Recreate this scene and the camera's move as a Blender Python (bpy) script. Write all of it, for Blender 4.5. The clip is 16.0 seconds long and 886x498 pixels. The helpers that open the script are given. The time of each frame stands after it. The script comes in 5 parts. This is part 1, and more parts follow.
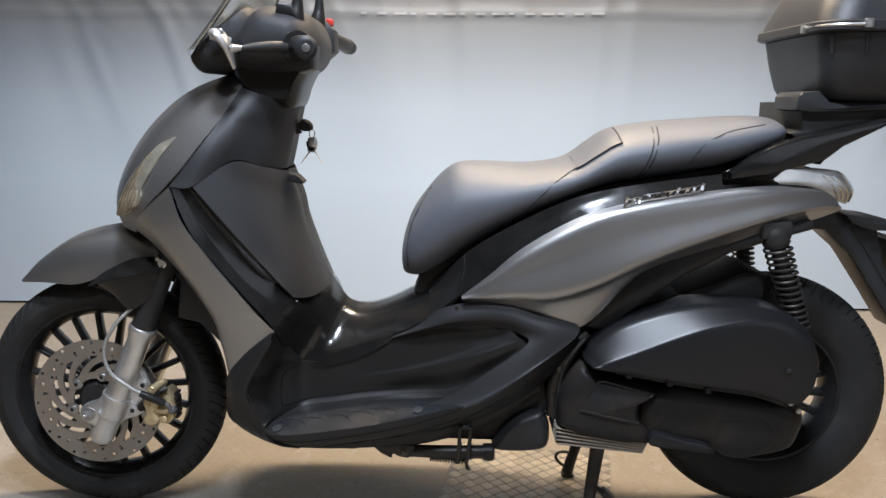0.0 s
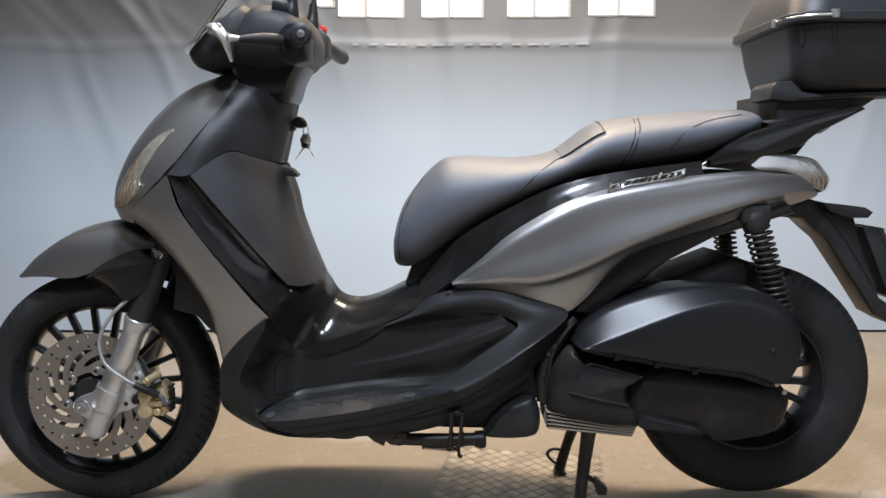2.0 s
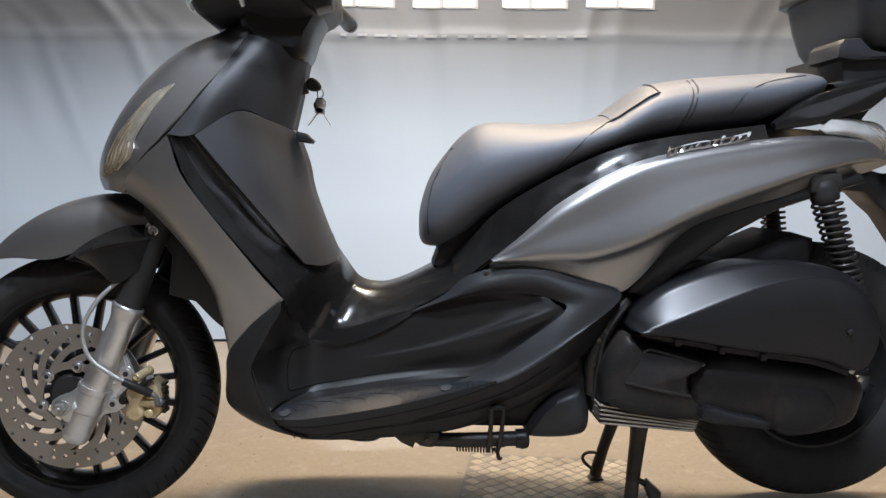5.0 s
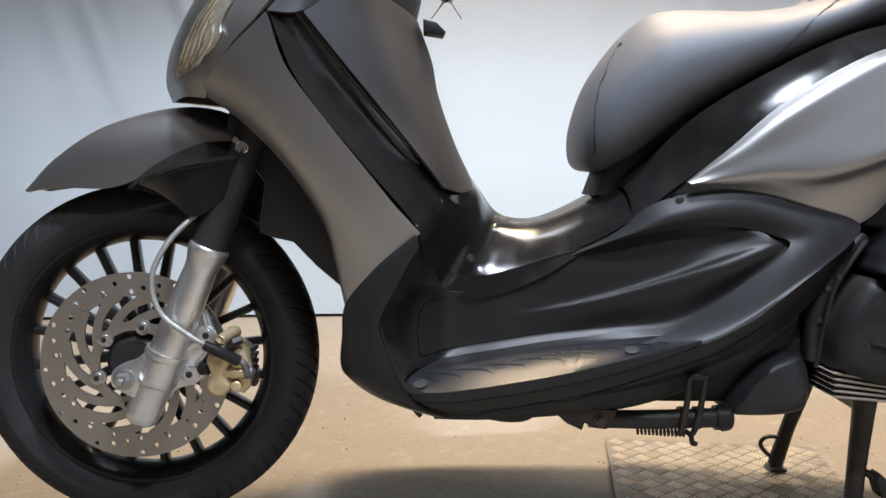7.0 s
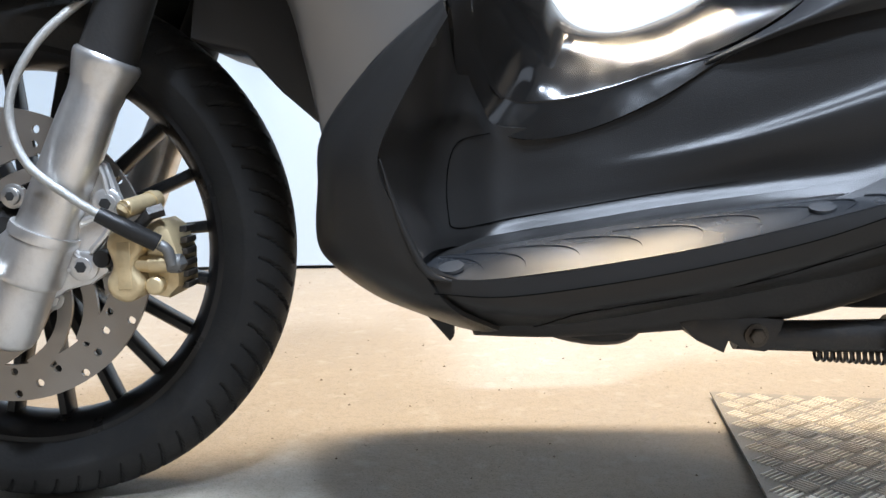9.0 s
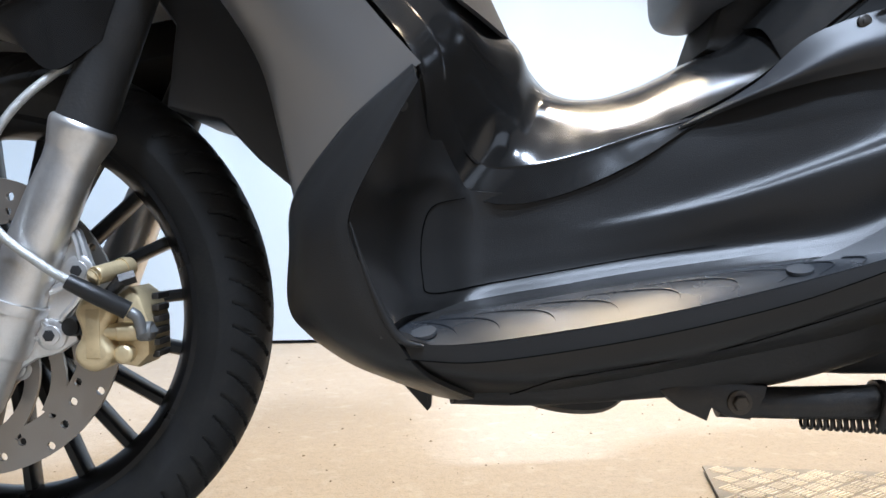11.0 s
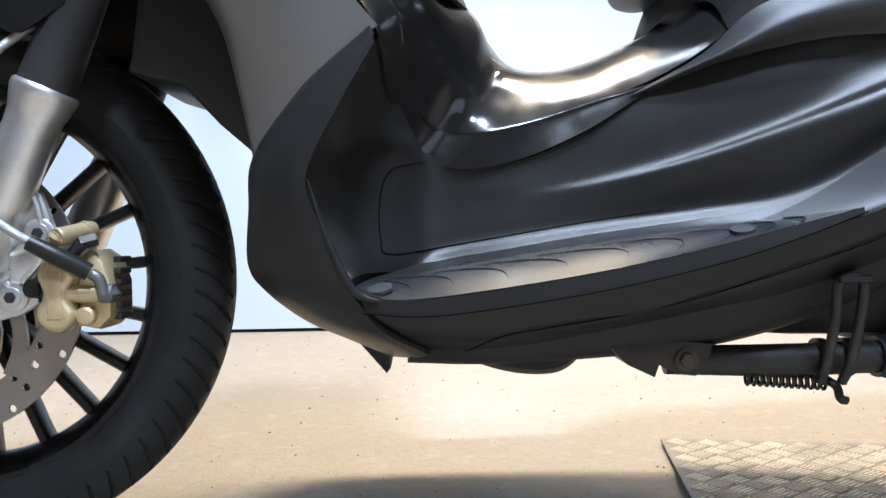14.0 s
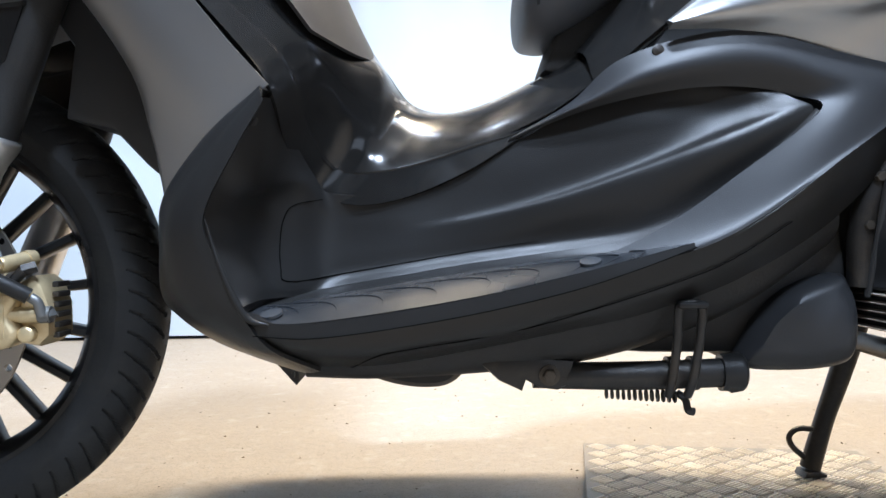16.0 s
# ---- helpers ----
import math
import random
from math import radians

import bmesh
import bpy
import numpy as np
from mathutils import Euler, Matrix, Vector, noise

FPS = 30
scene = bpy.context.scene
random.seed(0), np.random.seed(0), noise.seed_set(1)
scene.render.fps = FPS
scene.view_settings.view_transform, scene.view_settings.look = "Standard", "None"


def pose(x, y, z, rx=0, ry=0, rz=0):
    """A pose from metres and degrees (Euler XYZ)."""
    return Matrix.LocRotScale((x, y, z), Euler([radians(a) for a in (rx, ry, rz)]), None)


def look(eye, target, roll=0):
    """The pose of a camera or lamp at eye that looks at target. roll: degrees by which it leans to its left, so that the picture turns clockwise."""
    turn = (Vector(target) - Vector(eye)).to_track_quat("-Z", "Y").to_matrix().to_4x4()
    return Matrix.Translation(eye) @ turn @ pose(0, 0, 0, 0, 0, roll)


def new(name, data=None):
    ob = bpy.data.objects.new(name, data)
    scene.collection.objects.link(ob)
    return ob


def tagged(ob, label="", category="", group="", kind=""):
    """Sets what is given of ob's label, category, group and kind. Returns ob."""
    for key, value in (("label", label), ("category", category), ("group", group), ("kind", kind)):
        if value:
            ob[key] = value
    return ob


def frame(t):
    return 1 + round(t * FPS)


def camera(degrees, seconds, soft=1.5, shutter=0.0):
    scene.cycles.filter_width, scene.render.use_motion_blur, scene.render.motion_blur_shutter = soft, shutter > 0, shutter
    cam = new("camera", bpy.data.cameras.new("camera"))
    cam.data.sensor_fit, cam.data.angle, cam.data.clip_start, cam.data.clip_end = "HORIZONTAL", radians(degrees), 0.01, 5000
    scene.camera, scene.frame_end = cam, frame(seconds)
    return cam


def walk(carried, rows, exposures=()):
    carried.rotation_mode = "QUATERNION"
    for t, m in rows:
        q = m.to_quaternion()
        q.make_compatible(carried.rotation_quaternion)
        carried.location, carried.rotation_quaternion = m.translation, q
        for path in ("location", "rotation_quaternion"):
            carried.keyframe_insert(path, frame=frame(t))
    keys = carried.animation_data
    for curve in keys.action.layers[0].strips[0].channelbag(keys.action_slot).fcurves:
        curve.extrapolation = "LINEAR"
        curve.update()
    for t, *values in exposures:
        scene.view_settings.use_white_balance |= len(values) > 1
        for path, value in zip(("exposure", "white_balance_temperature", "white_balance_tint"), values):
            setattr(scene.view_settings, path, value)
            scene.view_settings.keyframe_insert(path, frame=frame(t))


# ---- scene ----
cam = camera(57.7, 16.0)
PATH = [
    (0, (0.056, -1.821, 0.965), (0.023, 0.145, 0.597), 0.3),
    (0.5, (0.058, -1.837, 0.941), (0.024, 0.122, 0.535), 0.2),
    (1, (0.059, -1.851, 0.899), (0.027, 0.104, 0.478), 0.1),
    (1.5, (0.061, -1.872, 0.866), (0.037, 0.105, 0.57), -0.1),
    (2, (0.06, -1.887, 0.824), (0.047, 0.1, 0.597), -0.1),
    (2.5, (0.051, -1.917, 0.785), (0.062, 0.074, 0.595), -0.2),
    (3, (0.052, -1.929, 0.773), (0.07, 0.063, 0.592), -0.2),
    (3.2, (0.048, -1.927, 0.767), (0.072, 0.066, 0.596), -0.3),
    (5.5, (-0.145, -1.578, 0.687), (-0.046, 0.412, 0.52), 0.1),
    (6, (-0.207, -1.458, 0.662), (-0.166, 0.535, 0.495), -0.3),
    (6.5, (-0.302, -1.391, 0.618), (-0.278, 0.603, 0.4468), -0.2),
    (7, (-0.319, -1.33, 0.575), (-0.261, 0.659, 0.382), -0.4),
    (7.5, (-0.322, -1.16, 0.509), (-0.306, 0.835, 0.315), -0.6),
    (8, (-0.32, -1.01, 0.437), (-0.344, 0.984, 0.231), -0.6),
    (8.5, (-0.317, -0.914, 0.384), (-0.363, 1.073, 0.163), -0.9),
    (9, (-0.321, -0.872, 0.365), (-0.338, 1.116, 0.143), -0.9),
    (9.5, (-0.303, -0.861, 0.357), (-0.363, 1.134, 0.242), -1.0),
    (11.8, (-0.301, -0.864, 0.351), (-0.275, 1.135, 0.322), -0.9),
    (12, (-0.303, -0.873, 0.346), (-0.272, 1.126, 0.312), -0.8),
    (12.5, (-0.3, -0.865, 0.339), (-0.259, 1.134, 0.31), -0.9),
    (13, (-0.293, -0.863, 0.332), (-0.243, 1.136, 0.303), -0.9),
    (13.5, (-0.291, -0.87, 0.324), (-0.24, 1.129, 0.289), -0.9),
    (14, (-0.286, -0.88, 0.321), (-0.232, 1.119, 0.285), -0.9),
    (14.5, (-0.286, -0.868, 0.307), (-0.244, 1.131, 0.267), -1.0),
    (15, (-0.28, -0.895, 0.334), (-0.232, 1.104, 0.301), -0.9),
    (15.5, (-0.223, -0.919, 0.343), (-0.168, 1.08, 0.313), -1.0),
    (16, (-0.169, -0.976, 0.348), (-0.143, 1.023, 0.315), -0.9),
]
walk(cam, [(t, look(eye, target, roll)) for t, eye, target, roll in PATH],
     exposures=[(0, 0.21, 6400, 14), (3.2, 0.18, 6340, 14), (5.5, 0.30, 6400, 14), (7.0, 0.48, 6450, 14),
                (8.0, 0.76, 6220, 13), (9.0, 0.98, 6050, 12), (12, 0.94, 5810, 12), (15, 0.94, 5800, 12), (16, 1.01, 5730, 11)])

# ---- room light ----
world = bpy.data.worlds.new("world")
world.use_nodes = True
world.node_tree.nodes["Background"].inputs[0].default_value = (0.6, 0.68, 0.8, 1)
world.node_tree.nodes["Background"].inputs[1].default_value = 0.05
scene.world = world


def area(name, eye, target, sx, sy, watts, color):
    d = bpy.data.lights.new(name, "AREA")
    d.shape, d.size, d.size_y, d.energy, d.color = "RECTANGLE", sx, sy, watts, color
    ob = new(name, d)
    ob.matrix_world = look(eye, target)
    return ob


area("cool_flood_light", (-0.06, -1.05, 2.95), (0.0, -0.05, 0.4), 0.30, 0.24, 70, (0.78, 0.88, 1.0))
area("front_panel_light", (-0.02, -1.95, 2.95), (-0.05, 0.3, 0.3), 0.26, 0.20, 42, (0.76, 0.87, 1.0))
area("warm_tube_light", (0.12, 0.76, 2.6), (0.12, 0.46, 0.0), 0.90, 0.30, 70, (1.0, 0.765, 0.46))
area("warm_rear_tube_light", (1.75, 0.95, 2.9), (1.5, 0.75, 0.0), 1.5, 0.22, 36, (1.0, 0.76, 0.49))
# unseen soft fill, added to lift blacks and side panel; no door here
area("added_front_fill", (2.2, -4.1, 1.35), (1.6, 0.0, 1.0), 3.0, 2.2, 17, (0.80, 0.89, 1.0))
area("backdrop_tube_light", (0.40, 0.75, 3.1), (0.40, 1.7, 0.4), 2.8, 0.2, 32, (0.80, 0.89, 1.0))


# ---- materials ----
def material(name, color, rough=0.5, metal=0.0, vary=0.12, scale=6.0, grain=250.0, bump=0.05, coat=0.0,
             rvary=0.12, trans=0.0, ior=1.5, dirt=None, dirt_amount=0.0, dirt_scale=3.0, spec=0.5):
    m = bpy.data.materials.new(name)
    m.use_nodes = True
    nt = m.node_tree
    b = nt.nodes["Principled BSDF"]
    tc = nt.nodes.new("ShaderNodeTexCoord")
    n1 = nt.nodes.new("ShaderNodeTexNoise")
    n1.inputs["Scale"].default_value, n1.inputs["Detail"].default_value = scale, 6
    nt.links.new(tc.outputs["Object"], n1.inputs["Vector"])
    n2 = nt.nodes.new("ShaderNodeTexNoise")
    n2.inputs["Scale"].default_value, n2.inputs["Detail"].default_value = grain, 3
    nt.links.new(tc.outputs["Object"], n2.inputs["Vector"])
    mix = nt.nodes.new("ShaderNodeMix")
    mix.data_type = "RGBA"
    mix.inputs[6].default_value = (*[c * (1 - vary) for c in color], 1)
    mix.inputs[7].default_value = (*[min(1, c * (1 + vary)) for c in color], 1)
    nt.links.new(n1.outputs[0], mix.inputs[0])
    last = mix.outputs[2]
    if dirt:
        n3 = nt.nodes.new("ShaderNodeTexNoise")
        n3.inputs["Scale"].default_value, n3.inputs["Detail"].default_value = dirt_scale, 8
        n3.inputs["Roughness"].default_value = 0.7
        nt.links.new(tc.outputs["Object"], n3.inputs["Vector"])
        rp = nt.nodes.new("ShaderNodeMapRange")
        rp.inputs[1].default_value, rp.inputs[2].default_value = 0.48, 0.75
        rp.inputs[4].default_value = dirt_amount
        nt.links.new(n3.outputs[0], rp.inputs[0])
        mx = nt.nodes.new("ShaderNodeMix")
        mx.data_type = "RGBA"
        nt.links.new(rp.outputs[0], mx.inputs[0])
        nt.links.new(last, mx.inputs[6])
        mx.inputs[7].default_value = (*dirt, 1)
        last = mx.outputs[2]
    nt.links.new(last, b.inputs["Base Color"])
    mr = nt.nodes.new("ShaderNodeMapRange")
    mr.inputs[1].default_value, mr.inputs[2].default_value = 0.3, 0.7
    mr.inputs[3].default_value, mr.inputs[4].default_value = max(0.02, rough * (1 - rvary)), min(1, rough * (1 + rvary))
    nt.links.new(n1.outputs[0], mr.inputs[0])
    nt.links.new(mr.outputs[0], b.inputs["Roughness"])
    b.inputs["Metallic"].default_value = metal
    b.inputs["Coat Weight"].default_value = coat
    b.inputs["Coat Roughness"].default_value = 0.08
    b.inputs["IOR"].default_value = ior
    b.inputs["Specular IOR Level"].default_value = spec
    b.inputs["Transmission Weight"].default_value = trans
    if bump:
        bp = nt.nodes.new("ShaderNodeBump")
        bp.inputs["Strength"].default_value, bp.inputs["Distance"].default_value = bump, 0.002
        nt.links.new(n2.outputs[0], bp.inputs["Height"])
        nt.links.new(bp.outputs[0], b.inputs["Normal"])
    return m


GREY = material("satin_grey_paint", (0.345, 0.343, 0.340), 0.37, 0.90, vary=0.05, scale=3, grain=900, bump=0.02, rvary=0.08)
GLOSS = material("gloss_black_plastic", (0.011, 0.0108, 0.0105), 0.155, coat=0.0, spec=0.50, vary=0.2, scale=25, bump=0.0, rvary=0.5,
                 dirt=(0.04, 0.035, 0.03), dirt_amount=0.15, dirt_scale=40)
MATTE = material("grained_black_plastic", (0.0155, 0.0150, 0.0145), 0.345, vary=0.15, scale=8, grain=1000, bump=0.16, spec=0.31)
COLUMN = material("matte_charcoal_plastic", (0.022, 0.0222, 0.0235), 0.52, spec=0.28, vary=0.12, scale=5, grain=800, bump=0.12)
DARK = material("dark_grey_plastic", (0.024, 0.0245, 0.026), 0.43, vary=0.12, scale=5, grain=1100, bump=0.12, spec=0.33)
BLACK = material("unpainted_black_plastic", (0.023, 0.0225, 0.022), 0.55, spec=0.28, vary=0.3, scale=14, grain=300, bump=0.2,
                 dirt=(0.06, 0.05, 0.04), dirt_amount=0.3, dirt_scale=9)
VINYL = material("black_seat_vinyl", (0.084, 0.091, 0.105), 0.48, vary=0.1, scale=7, grain=900, bump=0.3, rvary=0.1)
THREAD = material("seat_thread", (0.02, 0.02, 0.022), 0.7, bump=0.2)
RUBBER = material("tyre_rubber", (0.020, 0.020, 0.020), 0.66, spec=0.26, vary=0.25, scale=12, grain=260, bump=0.25,
                  dirt=(0.06, 0.055, 0.045), dirt_amount=0.3, dirt_scale=14)
RIM = material("satin_black_rim", (0.013, 0.013, 0.0135), 0.30, spec=0.3, vary=0.2, scale=20, grain=500, bump=0.05,
               dirt=(0.05, 0.045, 0.035), dirt_amount=0.25, dirt_scale=18)
ALLOY = material("silver_cast_alloy", (0.68, 0.67, 0.655), 0.33, 0.85, vary=0.08, scale=15, grain=500, bump=0.12,
                 dirt=(0.25, 0.23, 0.2), dirt_amount=0.35, dirt_scale=30)
STEEL = material("brushed_disc_steel", (0.36, 0.335, 0.305), 0.40, 0.9, vary=0.12, scale=30, grain=700, bump=0.1)
BOLT = material("zinc_bolt_steel", (0.45, 0.44, 0.42), 0.35, 0.9, vary=0.2, scale=60, grain=800, bump=0.1)
CHROME = material("polished_chrome", (0.80, 0.80, 0.80), 0.12, 1.0, vary=0.03, bump=0.0)
GOLD = material("gold_anodised_alloy", (0.64, 0.51, 0.30), 0.40, 0.6, vary=0.12, scale=40, grain=600, bump=0.12,
                dirt=(0.20, 0.14, 0.08), dirt_amount=0.3, dirt_scale=45)
HOSE = material("braided_hose", (0.42, 0.42, 0.40), 0.4, 0.6, vary=0.25, scale=300, grain=900, bump=0.5)
MATR = material("worn_mat_rubber", (0.018, 0.0195, 0.022), 0.30, vary=0.15, scale=14, grain=900, bump=0.06, rvary=0.3, spec=0.40,
                dirt=(0.07, 0.068, 0.065), dirt_amount=0.3, dirt_scale=22)
STUD = material("grey_mat_stud", (0.035, 0.037, 0.04), 0.45, vary=0.1, scale=60, bump=0.1)
CASE = material("crinkled_engine_black", (0.013, 0.0128, 0.0128), 0.45, spec=0.25, vary=0.2, scale=10, grain=500, bump=0.25,
                dirt=(0.07, 0.05, 0.035), dirt_amount=0.45, dirt_scale=8)
COVER = material("satin_black_cover", (0.012, 0.0123, 0.0135), 0.32, spec=0.33, vary=0.1, scale=6, grain=700, bump=0.04)
FIN = material("raw_alloy_fins", (0.27, 0.235, 0.19), 0.5, 0.25, vary=0.3, scale=30, grain=500, bump=0.3)
LENS = material("clear_lens", (0.54, 0.50, 0.40), 0.16, 0.65, vary=0.55, scale=45, grain=90, bump=0.7, coat=0.8)
TAILLENS = material("white_tail_lens", (0.50, 0.49, 0.47), 0.16, 0.35, vary=0.45, scale=35, grain=120, bump=0.2, coat=0.8)
AMBER = material("lamp_reflector", (0.60, 0.54, 0.42), 0.22, 0.8, vary=0.45, scale=80, bump=0.2)
RED = material("red_switch", (0.5, 0.03, 0.02), 0.4)
WIRE = material("blackened_steel", (0.028, 0.026, 0.024), 0.42, 0.4, vary=0.3, scale=30, grain=500, bump=0.2,
                dirt=(0.12, 0.09, 0.06), dirt_amount=0.4, dirt_scale=25)
RUSTY = material("worn_brown_steel", (0.075, 0.062, 0.048), 0.5, 0.5, vary=0.4, scale=60, grain=500, bump=0.3)
BANJO = material("dull_zinc_fitting", (0.17, 0.17, 0.165), 0.45, 0.6, vary=0.2, scale=60, grain=600, bump=0.2)
# near-black that paints the shade of panel gaps; no groove is cut
GAP = material("painted_gap_shade", (0.002, 0.002, 0.002), 0.9, spec=0.05, bump=0.0)
GRIT = material("dark_grit", (0.10, 0.07, 0.045), 0.8, vary=0.4, scale=40, bump=0.0)
PRINT = material("white_print", (0.66, 0.66, 0.65), 0.6, vary=0.04, scale=5, bump=0.05)
# pale colour that stands in for sheen on the banner's seam
SEAMSHEEN = material("painted_seam_sheen", (0.20, 0.215, 0.23), 0.5, vary=0.3, scale=30, bump=0.05)
PRINTGREY = material("grey_print", (0.30, 0.31, 0.32), 0.6, vary=0.04, scale=5, bump=0.05)
CEILM = material("painted_ceiling", (0.75, 0.75, 0.75), 0.8, vary=0.06, scale=2, grain=120, bump=0.15)
WALLM = material("painted_wall", (0.14, 0.14, 0.145), 0.8, vary=0.06, scale=2, grain=120, bump=0.15)
SCREEN = bpy.data.materials.new("smoked_screen")
SCREEN.use_nodes = True
sb = SCREEN.node_tree.nodes["Principled BSDF"]
sb.inputs["Base Color"].default_value = (0.90, 0.89, 0.86, 1)
sb.inputs["Transmission Weight"].default_value = 1.0
sb.inputs["Roughness"].default_value = 0.06
sb.inputs["IOR"].default_value = 1.4


def checker_metal():
    m = material("tread_plate_alloy", (0.76, 0.70, 0.60), 0.40, 0.3, vary=0.3, scale=9, grain=420, bump=0.2,
                 dirt=(0.26, 0.215, 0.16), dirt_amount=0.5, dirt_scale=7)
    return m


PLATE = checker_metal()
# same alloy coloured darker, to paint in the shade between the bars
SHEET = material("shaded_plate_alloy", (0.21, 0.188, 0.158), 0.5, 0.3, vary=0.4, scale=9, grain=420, bump=0.2)


def floor_material():
    m = material("worn_concrete", (0.303, 0.264, 0.214), 0.62, vary=0.10, scale=1.8, grain=160, bump=0.35, rvary=0.2,
                 dirt=(0.24, 0.215, 0.18), dirt_amount=0.45, dirt_scale=5)
    nt = m.node_tree
    b = nt.nodes["Principled BSDF"]
    src = b.inputs["Base Color"].links[0].from_socket
    tc = nt.nodes.new("ShaderNodeTexCoord")
    v = nt.nodes.new("ShaderNodeTexVoronoi")
    v.inputs["Scale"].default_value = 42
    nt.links.new(tc.outputs["Object"], v.inputs["Vector"])
    mr = nt.nodes.new("ShaderNodeMapRange")
    mr.inputs[1].default_value, mr.inputs[2].default_value = 0.05, 0.10
    mr.inputs[3].default_value, mr.inputs[4].default_value = 0.75, 0.0
    nt.links.new(v.outputs["Distance"], mr.inputs[0])
    n = nt.nodes.new("ShaderNodeTexNoise")
    n.inputs["Scale"].default_value = 13
    nt.links.new(tc.outputs["Object"], n.inputs["Vector"])
    gate = nt.nodes.new("ShaderNodeMapRange")
    gate.inputs[1].default_value, gate.inputs[2].default_value = 0.52, 0.60
    nt.links.new(n.outputs[0], gate.inputs[0])
    mul = nt.nodes.new("ShaderNodeMath")
    mul.operation = "MULTIPLY"
    nt.links.new(mr.outputs[0], mul.inputs[0])
    nt.links.new(gate.outputs[0], mul.inputs[1])
    mx = nt.nodes.new("ShaderNodeMix")
    mx.data_type = "RGBA"
    nt.links.new(mul.outputs[0], mx.inputs[0])
    nt.links.new(src, mx.inputs[6])
    mx.inputs[7].default_value = (0.12, 0.09, 0.06, 1)
    last = mx.outputs[2]
    for sc, lo, hi, amount, tint in ((75, 0.50, 0.70, 0.50, (0.19, 0.165, 0.13, 1)), (380, 0.52, 0.64, 0.8, (0.16, 0.135, 0.105, 1)), (24, 0.54, 0.74, 0.5, (0.40, 0.38, 0.345, 1))):
        g = nt.nodes.new("ShaderNodeTexNoise")
        g.inputs["Scale"].default_value, g.inputs["Detail"].default_value, g.inputs["Roughness"].default_value = sc, 5, 0.65
        nt.links.new(tc.outputs["Object"], g.inputs["Vector"])
        gm = nt.nodes.new("ShaderNodeMapRange")
        gm.inputs[1].default_value, gm.inputs[2].default_value, gm.inputs[4].default_value = lo, hi, amount
        nt.links.new(g.outputs[0], gm.inputs[0])
        gx = nt.nodes.new("ShaderNodeMix")
        gx.data_type = "RGBA"
        nt.links.new(gm.outputs[0], gx.inputs[0])
        nt.links.new(last, gx.inputs[6])
        gx.inputs[7].default_value = tint
        last = gx.outputs[2]
    nt.links.new(last, b.inputs["Base Color"])
    return m


FLOOR = floor_material()


def banner_material():
    """Printed vinyl: charcoal towards the top, pale blue-grey below."""
    m = material("printed_banner_vinyl", (0.5, 0.5, 0.5), 0.42, vary=0.04, scale=1.2, grain=500, bump=0.08)
    nt = m.node_tree
    b = nt.nodes["Principled BSDF"]
    tc = nt.nodes.new("ShaderNodeTexCoord")
    sep = nt.nodes.new("ShaderNodeSeparateXYZ")
    nt.links.new(tc.outputs["Object"], sep.inputs[0])
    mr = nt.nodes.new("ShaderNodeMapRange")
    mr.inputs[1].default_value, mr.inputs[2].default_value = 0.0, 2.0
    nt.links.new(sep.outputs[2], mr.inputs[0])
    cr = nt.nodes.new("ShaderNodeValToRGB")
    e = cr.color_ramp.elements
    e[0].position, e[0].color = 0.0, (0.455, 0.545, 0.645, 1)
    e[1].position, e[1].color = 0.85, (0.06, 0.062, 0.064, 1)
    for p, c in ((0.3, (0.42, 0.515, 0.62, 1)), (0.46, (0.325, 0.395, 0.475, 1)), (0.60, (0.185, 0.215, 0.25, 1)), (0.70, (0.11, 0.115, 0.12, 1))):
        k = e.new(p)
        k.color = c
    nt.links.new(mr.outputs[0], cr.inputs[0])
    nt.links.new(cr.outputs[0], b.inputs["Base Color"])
    return m


BANNER = banner_material()


# ---- mesh tools ----
def link_mesh(name, bm, mat, parent=None, label="", sharp=38, loc=None):
    me = bpy.data.meshes.new(name)
    bm.normal_update()
    bm.to_mesh(me)
    bm.free()
    me.materials.append(mat)
    me.shade_smooth()
    me.set_sharp_from_angle(angle=radians(sharp))
    ob = new(name, me)
    if parent:
        ob.parent = parent
    if loc is not None:
        ob.matrix_local = loc
    if label:
        ob["label"] = label
    return ob


def part(name, bm, mat, parent, label="", sharp=38, loc=None):
    return link_mesh(name, bm, mat, parent, label, sharp, loc)


def cr(points, n, closed=False):
    """n points on the smooth curve through the given ones."""
    P = np.array(points, float)
    k = len(P)
    if closed:
        Q = np.vstack([P[-1:], P, P[:2]])
        t = np.linspace(0, k, n, endpoint=False)
    else:
        Q = np.vstack([2 * P[:1] - P[1:2], P, 2 * P[-1:] - P[-2:-1]])
        t = np.linspace(0, k - 1, n)
    i = np.minimum(t.astype(int), (k - 1 if closed else k - 2))
    f = (t - i)[:, None]
    a, b, c, d = Q[i], Q[i + 1], Q[i + 2], Q[i + 3]
    return 0.5 * (2 * b + (c - a) * f + (2 * a - 5 * b + 4 * c - d) * f ** 2 + (3 * b - a - 3 * c + d) * f ** 3)


def surf(rows, nu=28, nv=14):
    R = np.array([cr(r, nu) for r in rows])
    return np.array([cr(R[:, i], nv) for i in range(nu)])


def grid_normals(G):
    du, dv = np.gradient(G, axis=0), np.gradient(G, axis=1)
    n = np.cross(du, dv)
    return n / np.maximum(np.linalg.norm(n, axis=2, keepdims=True), 1e-9)


